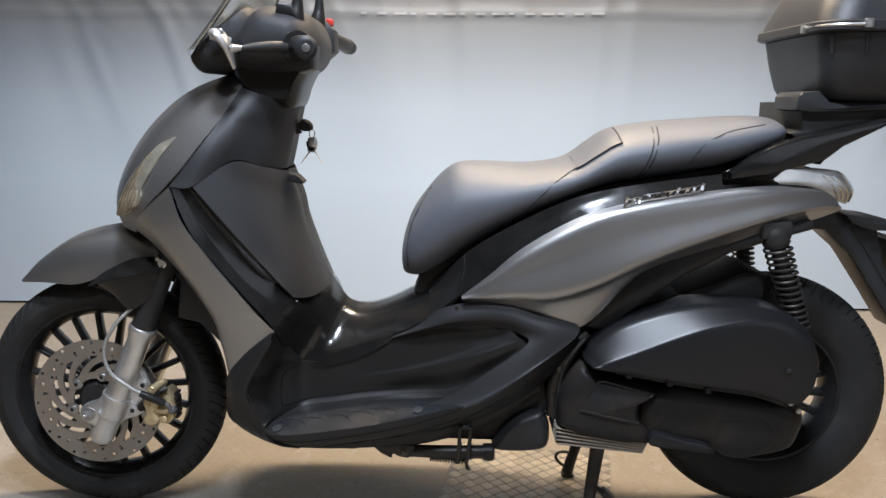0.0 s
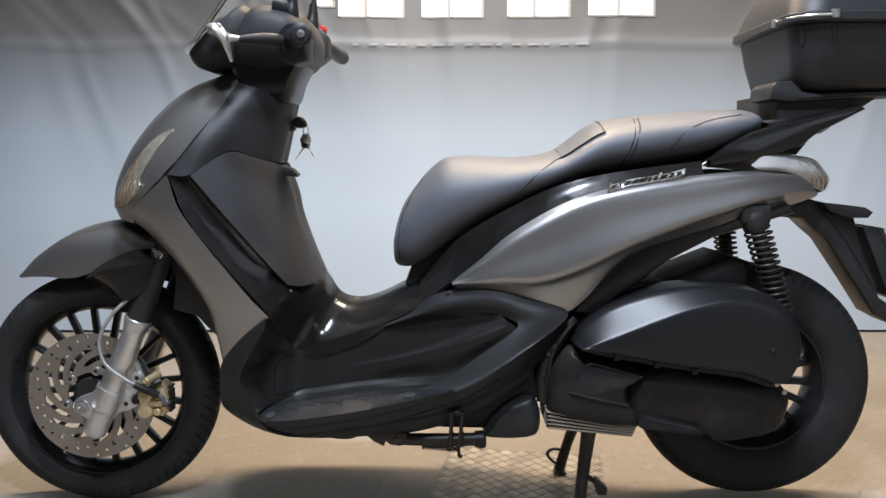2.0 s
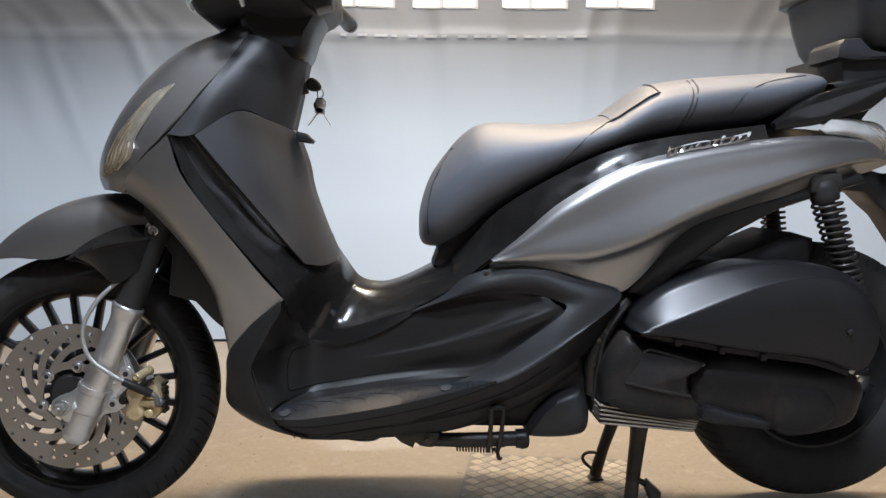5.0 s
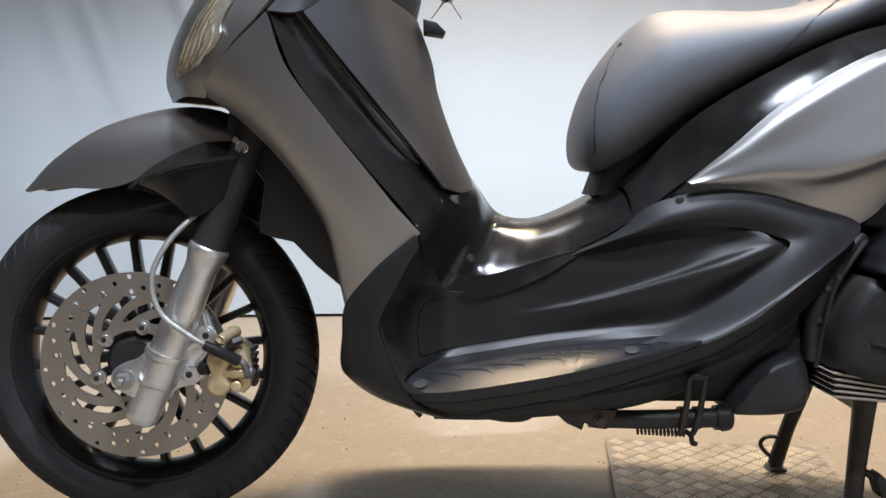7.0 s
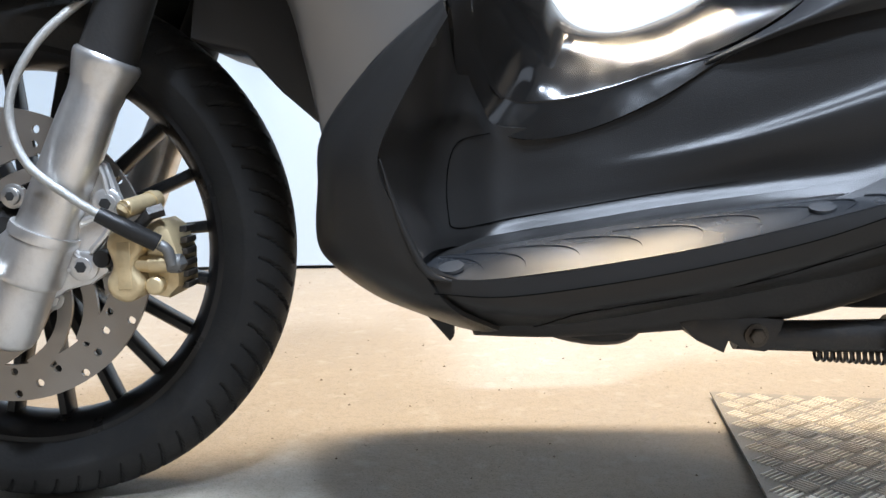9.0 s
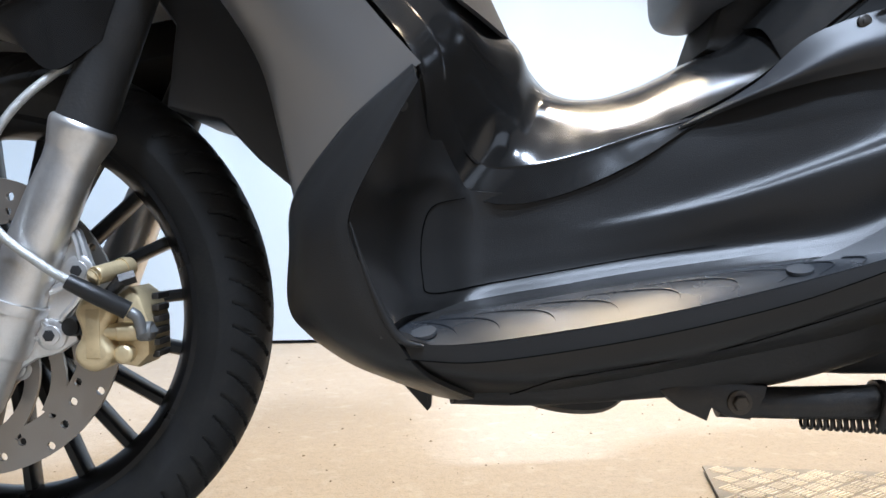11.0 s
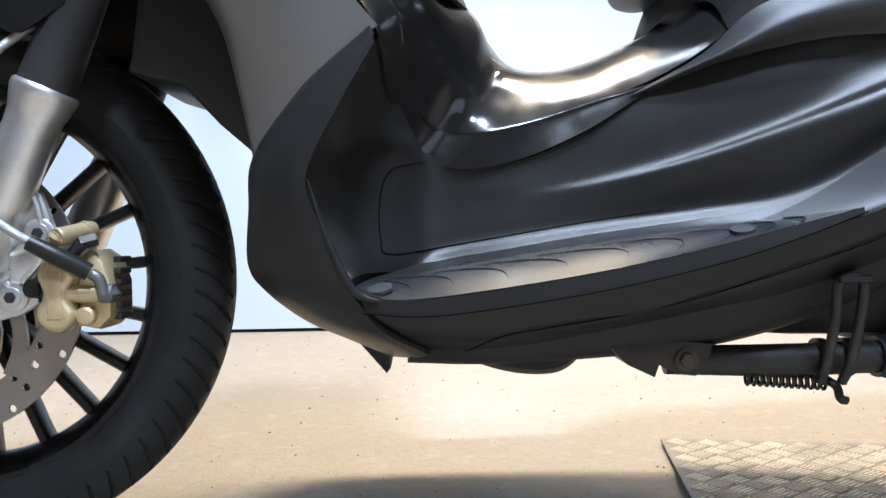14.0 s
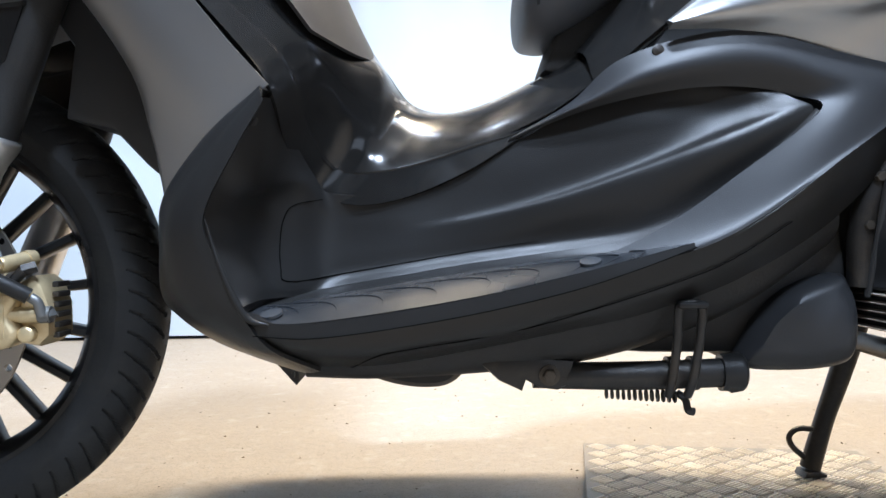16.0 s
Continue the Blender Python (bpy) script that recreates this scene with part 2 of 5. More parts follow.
def shell_bm(G, thick=0.004, out=(0, -1, 0), flip=False):
    N = grid_normals(G)
    if (N.mean(axis=(0, 1)) * np.array(out)).sum() < 0:
        N = -N
    H = G - N * thick
    if flip:
        G, H = G * (1, -1, 1), H * (1, -1, 1)
    bm = bmesh.new()
    nu, nv = G.shape[:2]
    A = [[bm.verts.new(G[i, j]) for j in range(nv)] for i in range(nu)]
    B = [[bm.verts.new(H[i, j]) for j in range(nv)] for i in range(nu)]
    for i in range(nu - 1):
        for j in range(nv - 1):
            bm.faces.new((A[i][j], A[i + 1][j], A[i + 1][j + 1], A[i][j + 1]))
            bm.faces.new((B[i][j], B[i][j + 1], B[i + 1][j + 1], B[i + 1][j]))
    for i in range(nu - 1):
        for j in (0, nv - 1):
            bm.faces.new((A[i][j], A[i + 1][j], B[i + 1][j], B[i][j]))
    for j in range(nv - 1):
        for i in (0, nu - 1):
            bm.faces.new((A[i][j], A[i][j + 1], B[i][j + 1], B[i][j]))
    bmesh.ops.remove_doubles(bm, verts=bm.verts, dist=1e-5)
    bmesh.ops.recalc_face_normals(bm, faces=bm.faces)
    return bm


def relax(G, n):
    """Evens out the inside of a grid, its border kept."""
    G = G.copy()
    for _ in range(n):
        G[1:-1, 1:-1] += 0.5 * ((G[2:, 1:-1] + G[:-2, 1:-1] + G[1:-1, 2:] + G[1:-1, :-2]) / 4 - G[1:-1, 1:-1])
    return G


def panel(name, rows, mat, parent, label="", thick=0.004, out=(0, -1, 0), nu=28, nv=14, both=True, sharp=50, even=0):
    """A curved shell through control rows on the near side, and its twin on the far side."""
    G = relax(surf(rows, nu, nv), even)
    ob = part(name, shell_bm(G, thick, out), mat, parent, label, sharp)
    if both:
        part(name, shell_bm(G, thick, out, True), mat, parent, label, sharp)
    return G


def drape(G, pts, lift=0.002, out=(0, -1, 0)):
    """Points (x, z) laid on a surface seen from the side."""
    N = grid_normals(G)
    if (N.mean(axis=(0, 1)) * np.array(out)).sum() < 0:
        N = -N
    F, M = G.reshape(-1, 3), N.reshape(-1, 3)
    res = []
    for x, z in pts:
        d = (F[:, 0] - x) ** 2 + (F[:, 2] - z) ** 2
        k = np.argsort(d)[:6]
        w = 1 / (d[k] + 1e-7)
        y = (F[k, 1] * w).sum() / w.sum()
        n = (M[k] * w[:, None]).sum(axis=0)
        n /= np.linalg.norm(n)
        res.append(np.array((x, y, z)) + n * lift)
    return np.array(res)


def tube_bm(points, radius, seg=12, n=None, caps=True, flat=1.0):
    """A round bar along a smooth curve; radius may be a list."""
    P = cr(points, n or max(2, 8 * (len(points) - 1)) if len(points) > 2 else (n or 2))
    rad = np.interp(np.linspace(0, 1, len(P)), np.linspace(0, 1, len(radius)), radius) if hasattr(radius, "__len__") else [radius] * len(P)
    bm = bmesh.new()
    rings, up = [], None
    for i, p in enumerate(P):
        t = P[min(i + 1, len(P) - 1)] - P[max(i - 1, 0)]
        t = t / max(np.linalg.norm(t), 1e-9)
        if up is None:
            up = np.array((0, 0, 1.0)) if abs(t[2]) < 0.9 else np.array((1.0, 0, 0))
        s = np.cross(t, up)
        s /= np.linalg.norm(s)
        up = np.cross(s, t)
        rings.append([bm.verts.new(p + rad[i] * (math.cos(a) * s + flat * math.sin(a) * up))
                      for a in np.linspace(0, 2 * math.pi, seg, endpoint=False)])
    for a, b in zip(rings, rings[1:]):
        for j in range(seg):
            bm.faces.new((a[j], a[(j + 1) % seg], b[(j + 1) % seg], b[j]))
    if caps:
        bm.faces.new(rings[0])
        bm.faces.new(rings[-1])
    bmesh.ops.recalc_face_normals(bm, faces=bm.faces)
    return bm


def lathe_bm(profile, seg=64, axis="y"):
    """profile: (radius, along) pairs, closed, turned about the axis."""
    bm = bmesh.new()
    rings = []
    for a in np.linspace(0, 2 * math.pi, seg, endpoint=False):
        c, s = math.cos(a), math.sin(a)
        rings.append([bm.verts.new((r * c, h, r * s) if axis == "y" else (r * c, r * s, h)) for r, h in profile])
    k = len(profile)
    for i in range(seg):
        a, b = rings[i], rings[(i + 1) % seg]
        for j in range(k):
            bm.faces.new((a[j], a[(j + 1) % k], b[(j + 1) % k], b[j]))
    bmesh.ops.remove_doubles(bm, verts=bm.verts, dist=1e-6)
    bmesh.ops.recalc_face_normals(bm, faces=bm.faces)
    return bm


def inset2(P, d):
    P = np.array(P, float)
    if d > 0.012:
        lo, hi = P.min(axis=0), P.max(axis=0)
        c = (lo + hi) / 2
        return c + (P - c) * (1 - d / ((hi - lo) / 2))
    a = np.roll(P, 1, 0)
    b = np.roll(P, -1, 0)
    t1, t2 = P - a, b - P
    t1 /= np.maximum(np.linalg.norm(t1, axis=1, keepdims=True), 1e-9)
    t2 /= np.maximum(np.linalg.norm(t2, axis=1, keepdims=True), 1e-9)
    t = t1 + t2
    t /= np.maximum(np.linalg.norm(t, axis=1, keepdims=True), 1e-9)
    n = np.stack([-t[:, 1], t[:, 0]], 1)
    x, z = P[:, 0], P[:, 1]
    if (x * np.roll(z, -1) - np.roll(x, -1) * z).sum() < 0:
        n = -n
    return P + n * d


def pillow_bm(outline, levels, n=0, axis="y"):
    """A slab over a side outline (x, z): levels are (y, inset) from near to far."""
    O = cr(outline, n, True) if n else np.array(outline, float)
    bm = bmesh.new()
    rings = []
    for y, d in levels:
        Q = inset2(O, d) if d else O
        rings.append([bm.verts.new((q[0], y, q[1]) if axis == "y" else (q[0], q[1], y)) for q in Q])
    k = len(O)
    for a, b in zip(rings, rings[1:]):
        for j in range(k):
            bm.faces.new((a[j], a[(j + 1) % k], b[(j + 1) % k], b[j]))
    bm.faces.new(rings[0])
    bm.faces.new(rings[-1])
    bmesh.ops.recalc_face_normals(bm, faces=bm.faces)
    return bm


def rings_bm(rings):
    """A closed body through rings of (y, side outline) with matching points."""
    bm = bmesh.new()
    V = [[bm.verts.new((q[0], y, q[1])) for q in O] for y, O in rings]
    k = len(V[0])
    for a, b in zip(V, V[1:]):
        for j in range(k):
            bm.faces.new((a[j], a[(j + 1) % k], b[(j + 1) % k], b[j]))
    bm.faces.new(V[0])
    bm.faces.new(V[-1])
    bmesh.ops.recalc_face_normals(bm, faces=bm.faces)
    return bm


def slab(outline, y0, y1, r=0.004, n=0):
    return pillow_bm(outline, [(y0, r), (y0 + r * 0.3, r * 0.3), (y0 + r, 0), (y1 - r, 0), (y1, r)], n)


def bolt_bm(c, r, h, seg=6, axis=(0, -1, 0)):
    c = np.array(c, float)
    a = np.array(axis, float)
    bm = tube_bm([c, c + a * h * 0.8, c + a * h], [r, r, r * 0.8], seg=seg, n=3)
    return bm


def ring_plate_bm(r0, r1, holes, y0, y1, seg=96, hole_seg=8):
    """A flat ring with round holes (x, z, r), between two planes."""
    bm = bmesh.new()
    edges = []
    loops = [(0, 0, r1, seg), (0, 0, r0, seg)] + [(x, z, r, hole_seg) for x, z, r in holes]
    for x, z, r, s in loops:
        vs = [bm.verts.new((x + r * math.cos(a), y0, z + r * math.sin(a))) for a in np.linspace(0, 2 * math.pi, s, endpoint=False)]
        edges += [bm.edges.new((vs[i], vs[(i + 1) % s])) for i in range(s)]
    bmesh.ops.triangle_fill(bm, edges=edges, use_beauty=True, use_dissolve=False, normal=(0, -1, 0))
    ex = bmesh.ops.extrude_face_region(bm, geom=list(bm.faces))
    for v in [g for g in ex["geom"] if isinstance(g, bmesh.types.BMVert)]:
        v.co.y = y1
    bmesh.ops.recalc_face_normals(bm, faces=bm.faces)
    return bm


def box_bm(x0, x1, y0, y1, z0, z1, bev=0.0):
    bm = bmesh.new()
    bmesh.ops.create_cube(bm, size=1)
    for v in bm.verts:
        v.co = ((x0 + x1) / 2 + v.co.x * (x1 - x0), (y0 + y1) / 2 + v.co.y * (y1 - y0), (z0 + z1) / 2 + v.co.z * (z1 - z0))
    if bev:
        bmesh.ops.bevel(bm, geom=list(bm.edges), offset=bev, segments=2, affect="EDGES", profile=0.5)
    return bm


def join_bm(*bms):
    """Several pieces of one part as one mesh."""
    out = bmesh.new()
    for b in bms:
        me = bpy.data.meshes.new("tmp")
        b.to_mesh(me)
        b.free()
        out.from_mesh(me)
        bpy.data.meshes.remove(me)
    return out


def floor_grit():
    """Loose grit and crumbs swept about on the concrete."""
    rng = random.Random(11)
    bm = bmesh.new()
    for k in range(900):
        x, y = rng.uniform(-1.3, 1.3), rng.uniform(-0.5, 1.75)
        r = 0.0007 + 0.0022 * rng.random() ** 3
        a = rng.uniform(0, 6.28)
        c, s = math.cos(a), math.sin(a)
        q = [(1.3, 0, 0), (0, 0.8, 0), (-1.1, 0.2, 0), (-0.2, -0.9, 0), (0.1, 0.05, 0.9)]
        v = [bm.verts.new((x + r * (c * u - s * w), y + r * (s * u + c * w), r * h)) for u, w, h in q]
        for f in ((0, 1, 4), (1, 2, 4), (2, 3, 4), (3, 0, 4)):
            bm.faces.new([v[i] for i in f])
    bm.normal_update()
    ob = link_mesh("grit", bm, GRIT)
    tagged(ob, "dark crumbs of grit scattered on the concrete floor", "grit", kind="stuff")


# ---- the room ----
def room():
    f = link_mesh("floor", box_bm(-4.5, 4.5, -4.2, 2.6, -0.1, 0.0), FLOOR)
    tagged(f, "worn beige concrete floor with dark specks", "floor", kind="structure")
    for name, b in (("wall_back", (-4.5, 4.5, 2.6, 2.75, -0.1, 3.3)), ("wall_front", (-4.5, 4.5, -4.35, -4.2, -0.1, 3.3)),
                    ("wall_left", (-4.65, -4.5, -4.2, 2.6, -0.1, 3.3)), ("wall_right", (4.5, 4.65, -4.2, 2.6, -0.1, 3.3))):
        tagged(link_mesh(name, box_bm(*b), WALLM), "plain grey painted workshop wall", "wall", kind="structure")
    tagged(link_mesh("ceiling", box_bm(-4.65, 4.65, -4.35, 2.75, 3.3, 3.4), CEILM), "plain light painted ceiling", "ceiling", kind="structure")


def banner():
    """A hanging vinyl sheet with soft vertical waves, its hem just above the floor."""
    nx, nz = 420, 150
    rng = random.Random(4)
    folds = []
    for k in range(26):
        x0 = rng.uniform(-2.0, 2.2)
        z0 = 1.33 + rng.uniform(-0.02, 0.05)
        lean = 0.55 * (x0 - 0.15) + rng.uniform(-0.25, 0.25)
        folds.append((x0, z0, x0 + lean * 0.5, z0 + rng.uniform(0.25, 0.6), rng.uniform(0.003, 0.008), rng.uniform(0.018, 0.04)))
        folds.append((x0, z0, x0 - lean * 0.2, z0 - rng.uniform(0.3, 0.9), rng.uniform(0.002, 0.005), rng.uniform(0.03, 0.06)))
    X, Z = np.meshgrid(np.linspace(-3.2, 3.2, nx), np.linspace(0.012, 2.9, nz), indexing="ij")
    k = np.minimum(1.0, Z / 2.2)
    Y = 1.845 + 0.020 * k * np.sin(4.1 * X + 0.6 + 0.5 * Z) + 0.009 * k * np.sin(11.3 * X + 1.5 * Z) + 0.003 * np.sin(2.3 * X * Z + 1.0)
    for x0, z0, x1, z1, h, w in folds:
        dx, dz = x1 - x0, z1 - z0
        L = math.hypot(dx, dz)
        t = ((X - x0) * dx + (Z - z0) * dz) / L ** 2
        d = ((X - x0) * dz - (Z - z0) * dx) / L
        Y -= h * np.exp(-(d / w) ** 2) * np.exp(-((t - 0.35) / 0.45) ** 2)
    Y -= 0.007 * np.exp(-((Z - 1.332 - 0.006 * np.sin(9 * X)) / 0.016) ** 2)
    G = np.stack([X, Y, Z], axis=2)
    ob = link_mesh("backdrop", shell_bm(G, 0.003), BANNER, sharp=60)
    tagged(ob, "hanging grey-blue printed vinyl banner, charcoal at the top", "backdrop", kind="structure")
    return G


# ---- the scooter ----
def wheel(parent, name, cx, cz, R, half, rim_r, n_spokes, spoke_w, twist=0.0):
    """A cast wheel: rim with hub, tyre and spokes."""
    m = pose(cx, 0, cz)
    prof = [(rim_r + 0.012, -half * 0.72), (rim_r, -half * 0.72), (rim_r - 0.006, -half * 0.6), (rim_r - 0.016, -half * 0.3), (rim_r - 0.018, 0),
            (rim_r - 0.016, half * 0.3), (rim_r - 0.006, half * 0.6), (rim_r, half * 0.72), (rim_r + 0.012, half * 0.72), (rim_r + 0.006, 0)]
    rim = part(name, lathe_bm(prof, 96), RIM, parent, "satin black cast rim", loc=m)
    # tyre with slanting tread grooves
    prof = [(rim_r + 0.006, -half * 0.74), (rim_r + 0.014, -half * 0.86), (rim_r + 0.03, -half * 0.98)]
    for a in np.linspace(0.12, 1, 24):
        ang = a * math.pi / 2
        prof.append((R - 0.052 + 0.052 * math.sin(ang), -half * math.cos(ang) ** 0.85))
    prof = prof + [(r, -h) for r, h in reversed(prof[:-1])]
    seg = 1188
    bm = bmesh.new()
    rings = []
    for i in range(seg):
        th = 2 * math.pi * i / seg
        row = []
        for r, h in prof:
            g = 0.0
            if r > R - 0.032:
                q = (th / (2 * math.pi) * 66 - 1.6 * (abs(h) / half) ** 1.3 + (0.5 if h > 0 else 0)) % 1
                if q < 0.14 and 0.12 < abs(h) / half < 0.90:
                    g = 0.0038
            row.append(bm.verts.new(((r - g) * math.cos(th), h, (r - g) * math.sin(th))))
        rings.append(row)
    for i in range(seg):
        a, b = rings[i], rings[(i + 1) % seg]
        for j in range(len(prof) - 1):
            bm.faces.new((a[j], a[j + 1], b[j + 1], b[j]))
    bmesh.ops.recalc_face_normals(bm, faces=bm.faces)
    part("tyre", bm, RUBBER, rim, "black grooved road tyre", sharp=30)
    part("hub", lathe_bm([(0.012, -0.055), (0.034, -0.055), (0.038, -0.045), (0.042, -0.02), (0.042, 0.02), (0.038, 0.045), (0.034, 0.055), (0.012, 0.055)], 40), RIM, rim)
    sp = bmesh.new()
    rs = np.linspace(0.036, rim_r - 0.010, 7)
    rows = []
    for k, r in enumerate(rs):
        f = k / 6
        w = spoke_w * (1.25 - 0.5 * f + 0.55 * max(0, f - 0.75) * 4 * 0.35)
        d = 0.017 - 0.005 * f
        rows.append([sp.verts.new((r, a * d, b * w)) for a, b in ((-1, -0.55), (-0.7, -1), (0.7, -1), (1, -0.55), (1, 0.55), (0.7, 1), (-0.7, 1), (-1, 0.55))])
    for a, b in zip(rows, rows[1:]):
        for j in range(8):
            sp.faces.new((a[j], a[(j + 1) % 8], b[(j + 1) % 8], b[j]))
    bmesh.ops.recalc_face_normals(sp, faces=sp.faces)
    first = part("spoke", sp, RIM, rim, loc=pose(0, 0, 0, 0, twist, 0))
    for k in range(1, n_spokes):
        ob = new("spoke", first.data)
        ob.parent = rim
        ob.matrix_local = pose(0, 0, 0, 0, twist + 360 * k / n_spokes, 0)
    return rim


DISC = pose(0.0025, 0, -0.004)


def brake_disc(rim):
    holes = []
    for k in range(36):
        a = 2 * math.pi * (k + 0.2) / 36
        r = (0.1405, 0.132, 0.1235)[k % 3]
        holes.append((r * math.cos(a), r * math.sin(a), 0.0043))
    for k in range(18):
        a = 2 * math.pi * (k + 0.55) / 18
        holes.append((0.117 * math.cos(a), 0.117 * math.sin(a), 0.0040))
    disc = part("brake_disc", ring_plate_bm(0.110, 0.1475, holes, -0.080, -0.0755), STEEL, rim, "drilled stainless steel brake disc", sharp=30, loc=DISC)
    for k in range(12):
        a0 = 2 * math.pi * k / 12
        pts = []
        for f in np.linspace(0, 1, 6):
            r = 0.062 + 0.054 * f
            a = a0 - 0.85 * f ** 1.1
            pts.append((r * math.cos(a), -0.0778, r * math.sin(a)))
        pts = cr(pts, 12)
        bm = bmesh.new()
        rows = []
        for i, p in enumerate(pts):
            t = pts[min(i + 1, 11)] - pts[max(i - 1, 0)]
            t /= np.linalg.norm(t)
            nrm = np.array((-t[2], 0, t[0]))
            w = 0.0068 + 0.004 * abs(i / 11 - 0.5) ** 2 * 4
            rows.append([bm.verts.new(p + nrm * w * s + np.array((0, y, 0))) for s, y in ((-1, -0.0021), (1, -0.0021), (1, 0.0021), (-1, 0.0021))])
        for a, b in zip(rows, rows[1:]):
            for j in range(4):
                bm.faces.new((a[j], a[(j + 1) % 4], b[(j + 1) % 4], b[j]))
        bmesh.ops.recalc_face_normals(bm, faces=bm.faces)
        part("carrier_arm", bm, STEEL, rim, sharp=30, loc=DISC)
    part("disc_carrier", ring_plate_bm(0.056, 0.071, [], -0.0803, -0.0752, 48), STEEL, rim, "steel disc carrier ring", sharp=30, loc=DISC)
    for k in range(6):
        a = 2 * math.pi * k / 6 + 0.3
        c = (0.062 * math.cos(a), -0.080, 0.062 * math.sin(a))
        part("disc_bolt", join_bm(bolt_bm((c[0], -0.075, c[2]), 0.0125, 0.0062, 20), bolt_bm(c, 0.0088, 0.006, 18)), BOLT, rim, loc=DISC)
        part("bolt_socket", bolt_bm((c[0], -0.0855, c[2]), 0.0048, 0.0009, 6), BLACK, rim, loc=DISC)
    part("hub_cap", lathe_bm([(0.0, -0.078), (0.036, -0.078), (0.045, -0.070), (0.050, -0.05), (0.0, -0.05)], 32), BLACK, rim)


def fork(S):
    # cast slider from its foot to the flared top
    slider = np.interp(np.linspace(0, 1, 121), [0, 0.015, 0.05, 0.20, 0.225, 0.235, 0.36, 0.37, 0.40, 0.47, 0.60, 0.72, 0.80, 0.86, 0.90, 0.945, 0.975, 0.99, 1],
                       [0.017, 0.0235, 0.0262, 0.0272, 0.0275, 0.0308, 0.0312, 0.0312, 0.0285, 0.0272, 0.0266, 0.0262, 0.0252, 0.0243, 0.0252, 0.0288, 0.0308, 0.0308, 0.0285])
    for s in (1, -1):
        y = -0.112 * s
        lower = part("fork_slider", tube_bm([(-0.752, y, 0.194), (-0.635, y, 0.465)], slider, 32, 121), ALLOY, S, "silver cast fork slider")
        part("collar", tube_bm([(-0.7085, y, 0.2955), (-0.7045, y, 0.305)], [0.0322, 0.0328, 0.0322], 32, 3), ALLOY, lower)
        part("casting_web", slab([(-0.700, 0.300), (-0.676, 0.352), (-0.668, 0.378), (-0.660, 0.374), (-0.662, 0.345), (-0.680, 0.295)], y - 0.010, y + 0.010, 0.004), ALLOY, lower)
        part("fork_tube", tube_bm([(-0.642, y, 0.450), (-0.57, y, 0.625), (-0.47, y * 0.8, 0.86)], [0.027, 0.023, 0.022], 20), BLACK, S, "black fork tube")
        part("axle_lug", slab([(-0.786, 0.264), (-0.782, 0.280), (-0.768, 0.289), (-0.748, 0.296), (-0.715, 0.318), (-0.700, 0.295), (-0.730, 0.232), (-0.752, 0.236), (-0.772, 0.247), (-0.783, 0.254)],
                              y - 0.022 * s if s > 0 else y - 0.004, y + 0.004 if s > 0 else y + 0.022, 0.006, 40), ALLOY, lower, "cast axle lug")
    part("axle_nut", join_bm(bolt_bm((-0.764, -0.132, 0.267), 0.016, 0.006, 24), bolt_bm((-0.764, -0.138, 0.267), 0.0125, 0.012, 6), bolt_bm((-0.764, -0.150, 0.267), 0.006, 0.008, 12)), BOLT, S, "zinc axle nut")
    bracket = part("caliper_bracket", slab([(-0.690, 0.345), (-0.662, 0.376), (-0.646, 0.366), (-0.634, 0.330), (-0.628, 0.316), (-0.646, 0.300), (-0.655, 0.283), (-0.650, 0.262),
                                            (-0.668, 0.250), (-0.690, 0.245), (-0.720, 0.228), (-0.715, 0.285)], -0.106, -0.096, 0.003), ALLOY, S, "ribbed alloy caliper bracket")
    part("rib", tube_bm([(-0.700, -0.109, 0.300), (-0.645, -0.109, 0.320)], 0.004, 8), ALLOY, bracket)
    part("rib", tube_bm([(-0.715, -0.109, 0.262), (-0.668, -0.109, 0.270)], 0.004, 8), ALLOY, bracket)
    part("rib", tube_bm([(-0.700, -0.109, 0.300), (-0.668, -0.109, 0.270)], 0.004, 8), ALLOY, bracket)
    part("rib", tube_bm([(-0.686, -0.109, 0.345), (-0.656, -0.109, 0.368), (-0.644, -0.109, 0.335), (-0.645, -0.109, 0.306), (-0.664, -0.109, 0.282)], 0.0035, 8), ALLOY, bracket)
    part("rib", tube_bm([(-0.668, -0.109, 0.362), (-0.688, -0.109, 0.308)], 0.003, 8), ALLOY, bracket)
    for x, z in ((-0.673, 0.268), (-0.646, 0.328)):
        part("bolt", join_bm(bolt_bm((x, -0.104, z), 0.0145, 0.008, 24), bolt_bm((x, -0.112, z), 0.0095, 0.003, 20)), ALLOY, bracket)
        part("socket", bolt_bm((x, -0.1148, z), 0.0058, 0.0009, 6), BLACK, bracket)
    cal = part("brake_caliper", pillow_bm([(-0.641, 0.297), (-0.634, 0.304), (-0.625, 0.306), (-0.615, 0.303), (-0.609, 0.296), (-0.608, 0.287), (-0.612, 0.279), (-0.616, 0.271), (-0.612, 0.262), (-0.608, 0.253), (-0.611, 0.243), (-0.619, 0.237), (-0.628, 0.235), (-0.638, 0.239), (-0.644, 0.247), (-0.644, 0.257), (-0.640, 0.264), (-0.638, 0.271), (-0.640, 0.279), (-0.643, 0.288)],
                                          [(-0.1295, 0.007), (-0.129, 0.0045), (-0.126, 0.0012), (-0.123, 0), (-0.105, 0), (-0.06, 0.002)], 80), GOLD, S, "gold two-piston brake caliper")
    part("body_half", slab([(-0.612, 0.305), (-0.600, 0.312), (-0.588, 0.303), (-0.580, 0.280), (-0.580, 0.248), (-0.592, 0.236), (-0.612, 0.240)], -0.112, -0.050, 0.006), GOLD, cal)
